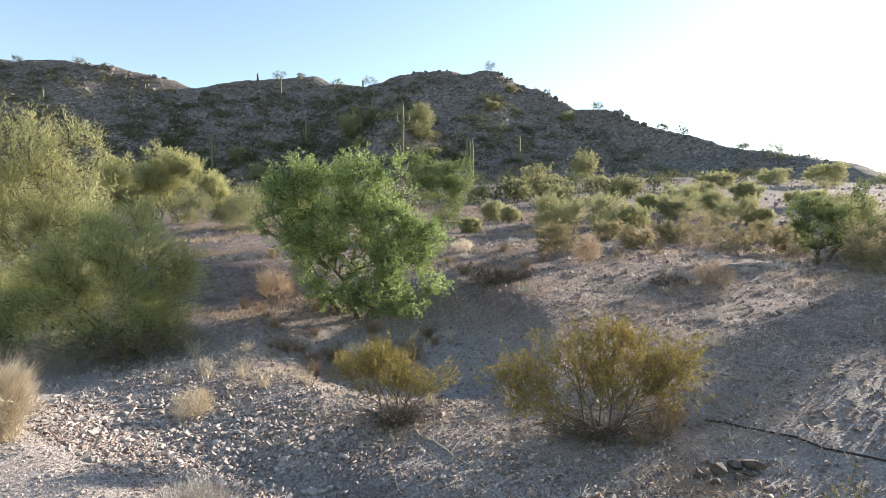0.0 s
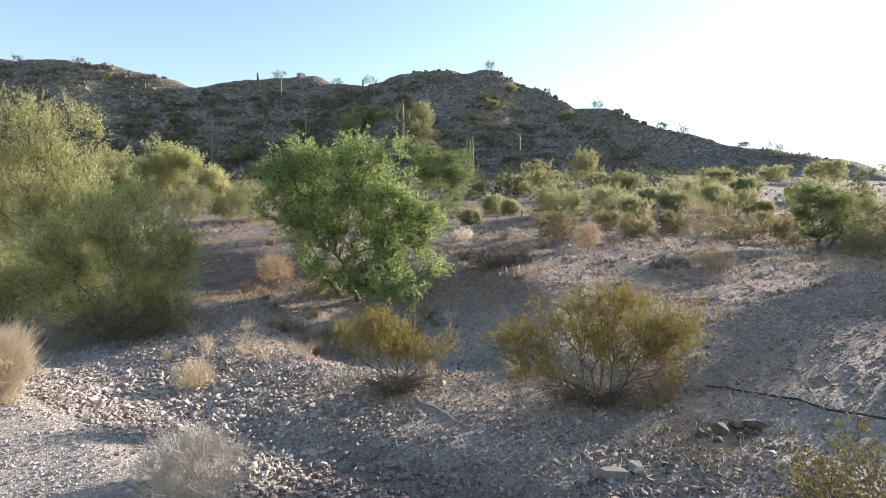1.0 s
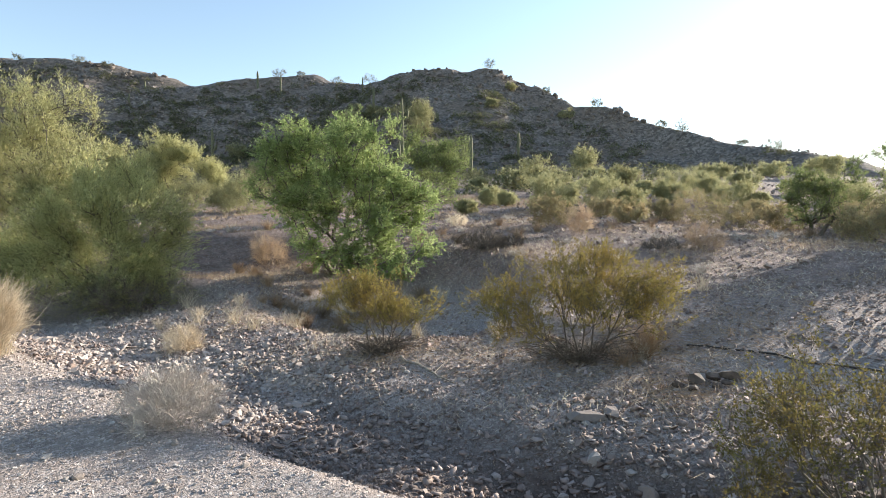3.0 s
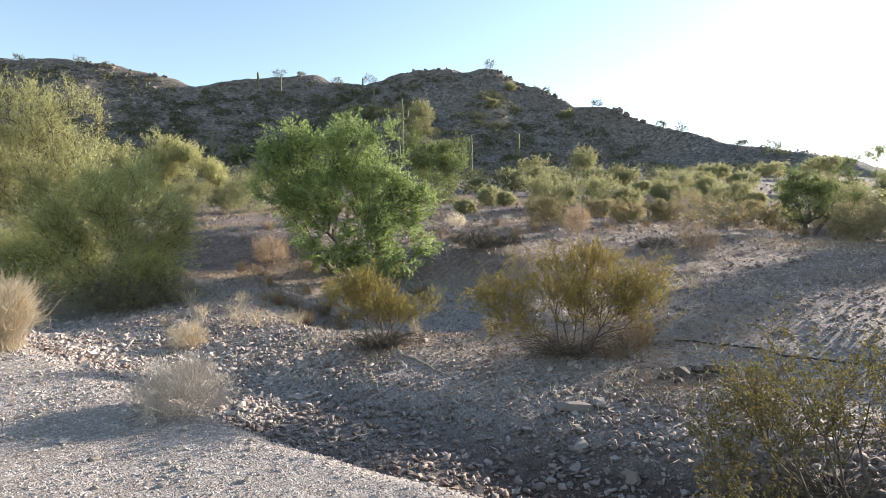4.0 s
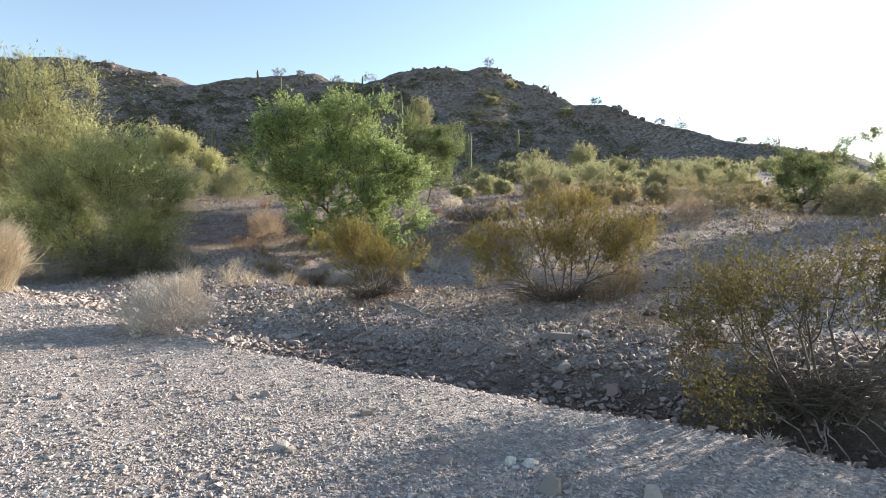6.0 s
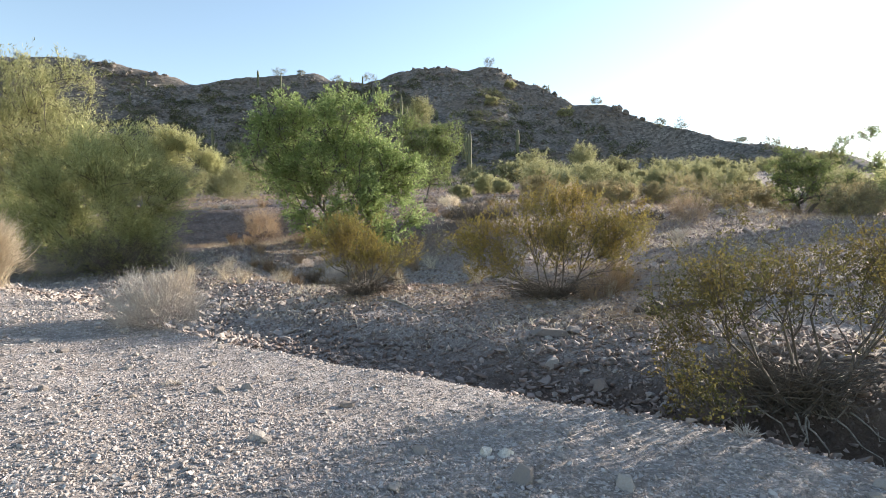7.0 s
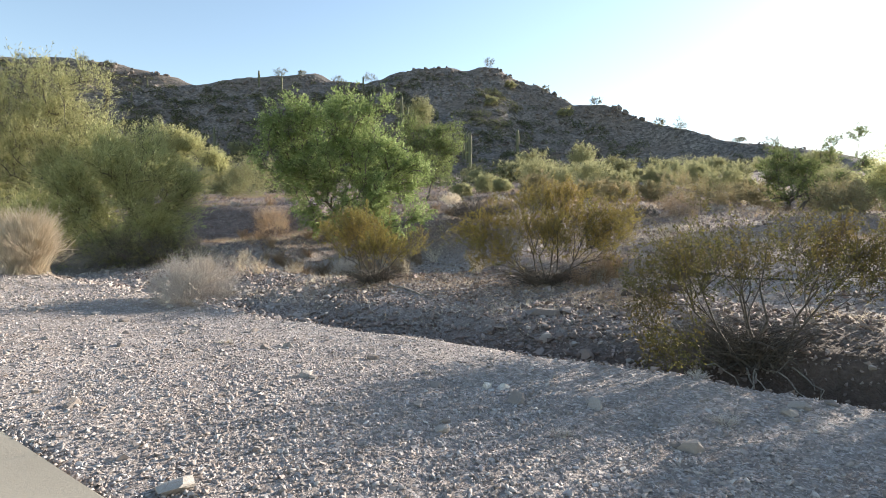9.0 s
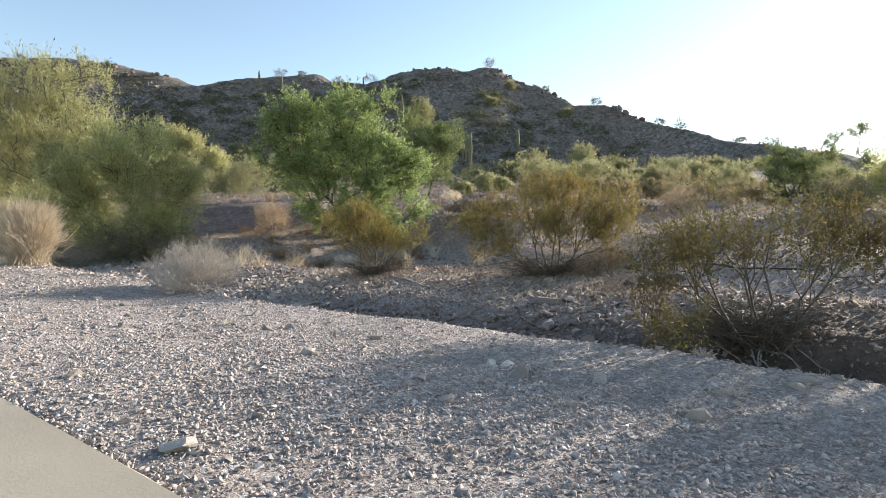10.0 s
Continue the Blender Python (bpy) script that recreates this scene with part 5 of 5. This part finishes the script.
for x, y, size, flat in [(1.74, 5.9, 0.42, 1), (2.05, 6.0, 0.32, 1), (1.98, 4.72, 0.24, 0), (1.66, 5.24, 0.2, 0), (0.76, 2.33, 0.11, 2), (0.86, 2.30, 0.1, 2), (0.92, 2.03, 0.15, 0), (2.5, 2.0, 0.14, 0),
                         (-0.45, 0.83, 0.17, 3), (0.2, 0.35, 0.07, 2), (1.62, 1.38, 0.13, 0), (-0.37, 2.34, 0.1, 0), (1.36, 2.02, 0.12, 0), (-2.0, 6.94, 0.13, 0), (-5.2, 9.36, 0.18, 0), (-5.7, 8.64, 0.3, 1), (2.38, 1.9, 0.1, 0), (2.2, 5.0, 0.14, 0)]:
    lay_stone(x, y, size, (ROCK_MESHES[r.integers(0, 10)], FLAT_MESH, QUARTZ_MESH, PALE_MESH)[flat], r.uniform(0, 360))
for k in range(280):
    if k < 90:
        n, s, size = r.uniform(0.2, 3.2), r.uniform(-6, 3), r.uniform(0.045, 0.1)
    elif k < 230:
        n, s, size = r.uniform(4.2, 6.4), r.uniform(-9, 1.5), 0.05 * 2.5 ** r.random()
    else:
        n, s, size = r.uniform(6.4, 10), r.uniform(-8, 3), r.uniform(0.06, 0.14)
    x, y = 0.84 * s + 0.54 * n, -0.54 * s + 0.84 * n
    if off_path(x, y):
        lay_stone(x, y, size, ROCK_MESHES[k % 10], r.uniform(0, 360))

# ---- crags on the hill ----
CRAGS = [(-96.8, 165.6, 5.0, 2.0, 16, 2.6), (-92.4, 166.1, 3.0, 2.0, 10, 2.2), (-102.9, 163.4, 4.0, 2.0, 10, 2.0), (-86.9, 171.6, 4.0, 2.5, 8, 1.8), (-99.0, 157.3, 6.0, 3.0, 12, 1.9), (-71.0, 166.5, 3.0, 2.0, 5, 1.6),
         (47.0, 152.0, 2.6, 1.5, 14, 2.6), (51.5, 149.0, 2.5, 1.5, 8, 1.7), (41.5, 156.0, 2.0, 1.5, 5, 1.6), (18.0, 170.5, 4.5, 2.0, 12, 2.0), (24.5, 169.0, 3.5, 2.0, 8, 1.8), (0.0, 171.0, 6.0, 2.0, 9, 1.9),
         (-11.0, 172.5, 3.0, 2.0, 6, 1.7), (-44.0, 181.5, 4.0, 2.0, 6, 1.6), (32.0, 165.5, 2.5, 2.0, 6, 1.7), (46.0, 146.0, 5.0, 4.0, 10, 1.5)]
CRAG_MESHES = [mesh_of("boulder", *rock_shape(r, 30, 0.6 + 0.05 * k), CRAG) for k in range(8)]
for cx, cy, wide, deep, count, most in CRAGS:
    for k in range(count):
        x, y, size = cx + r.normal() * wide * 0.6, cy + r.normal() * deep * 0.6, most * r.uniform(0.3, 1.0)
        ob = new("boulder", CRAG_MESHES[r.integers(0, 8)])
        ob.matrix_basis = pose(x, y, float(height(x, y)) + 0.1 * size, r.uniform(-25, 25), r.uniform(-25, 25), r.uniform(0, 360)) @ Matrix.Diagonal((size, size * r.uniform(0.6, 1), size * r.uniform(0.7, 1.2), 1))
        tagged(ob, "dark weathered boulder of a crag on the hill", "boulder", "crag boulders")
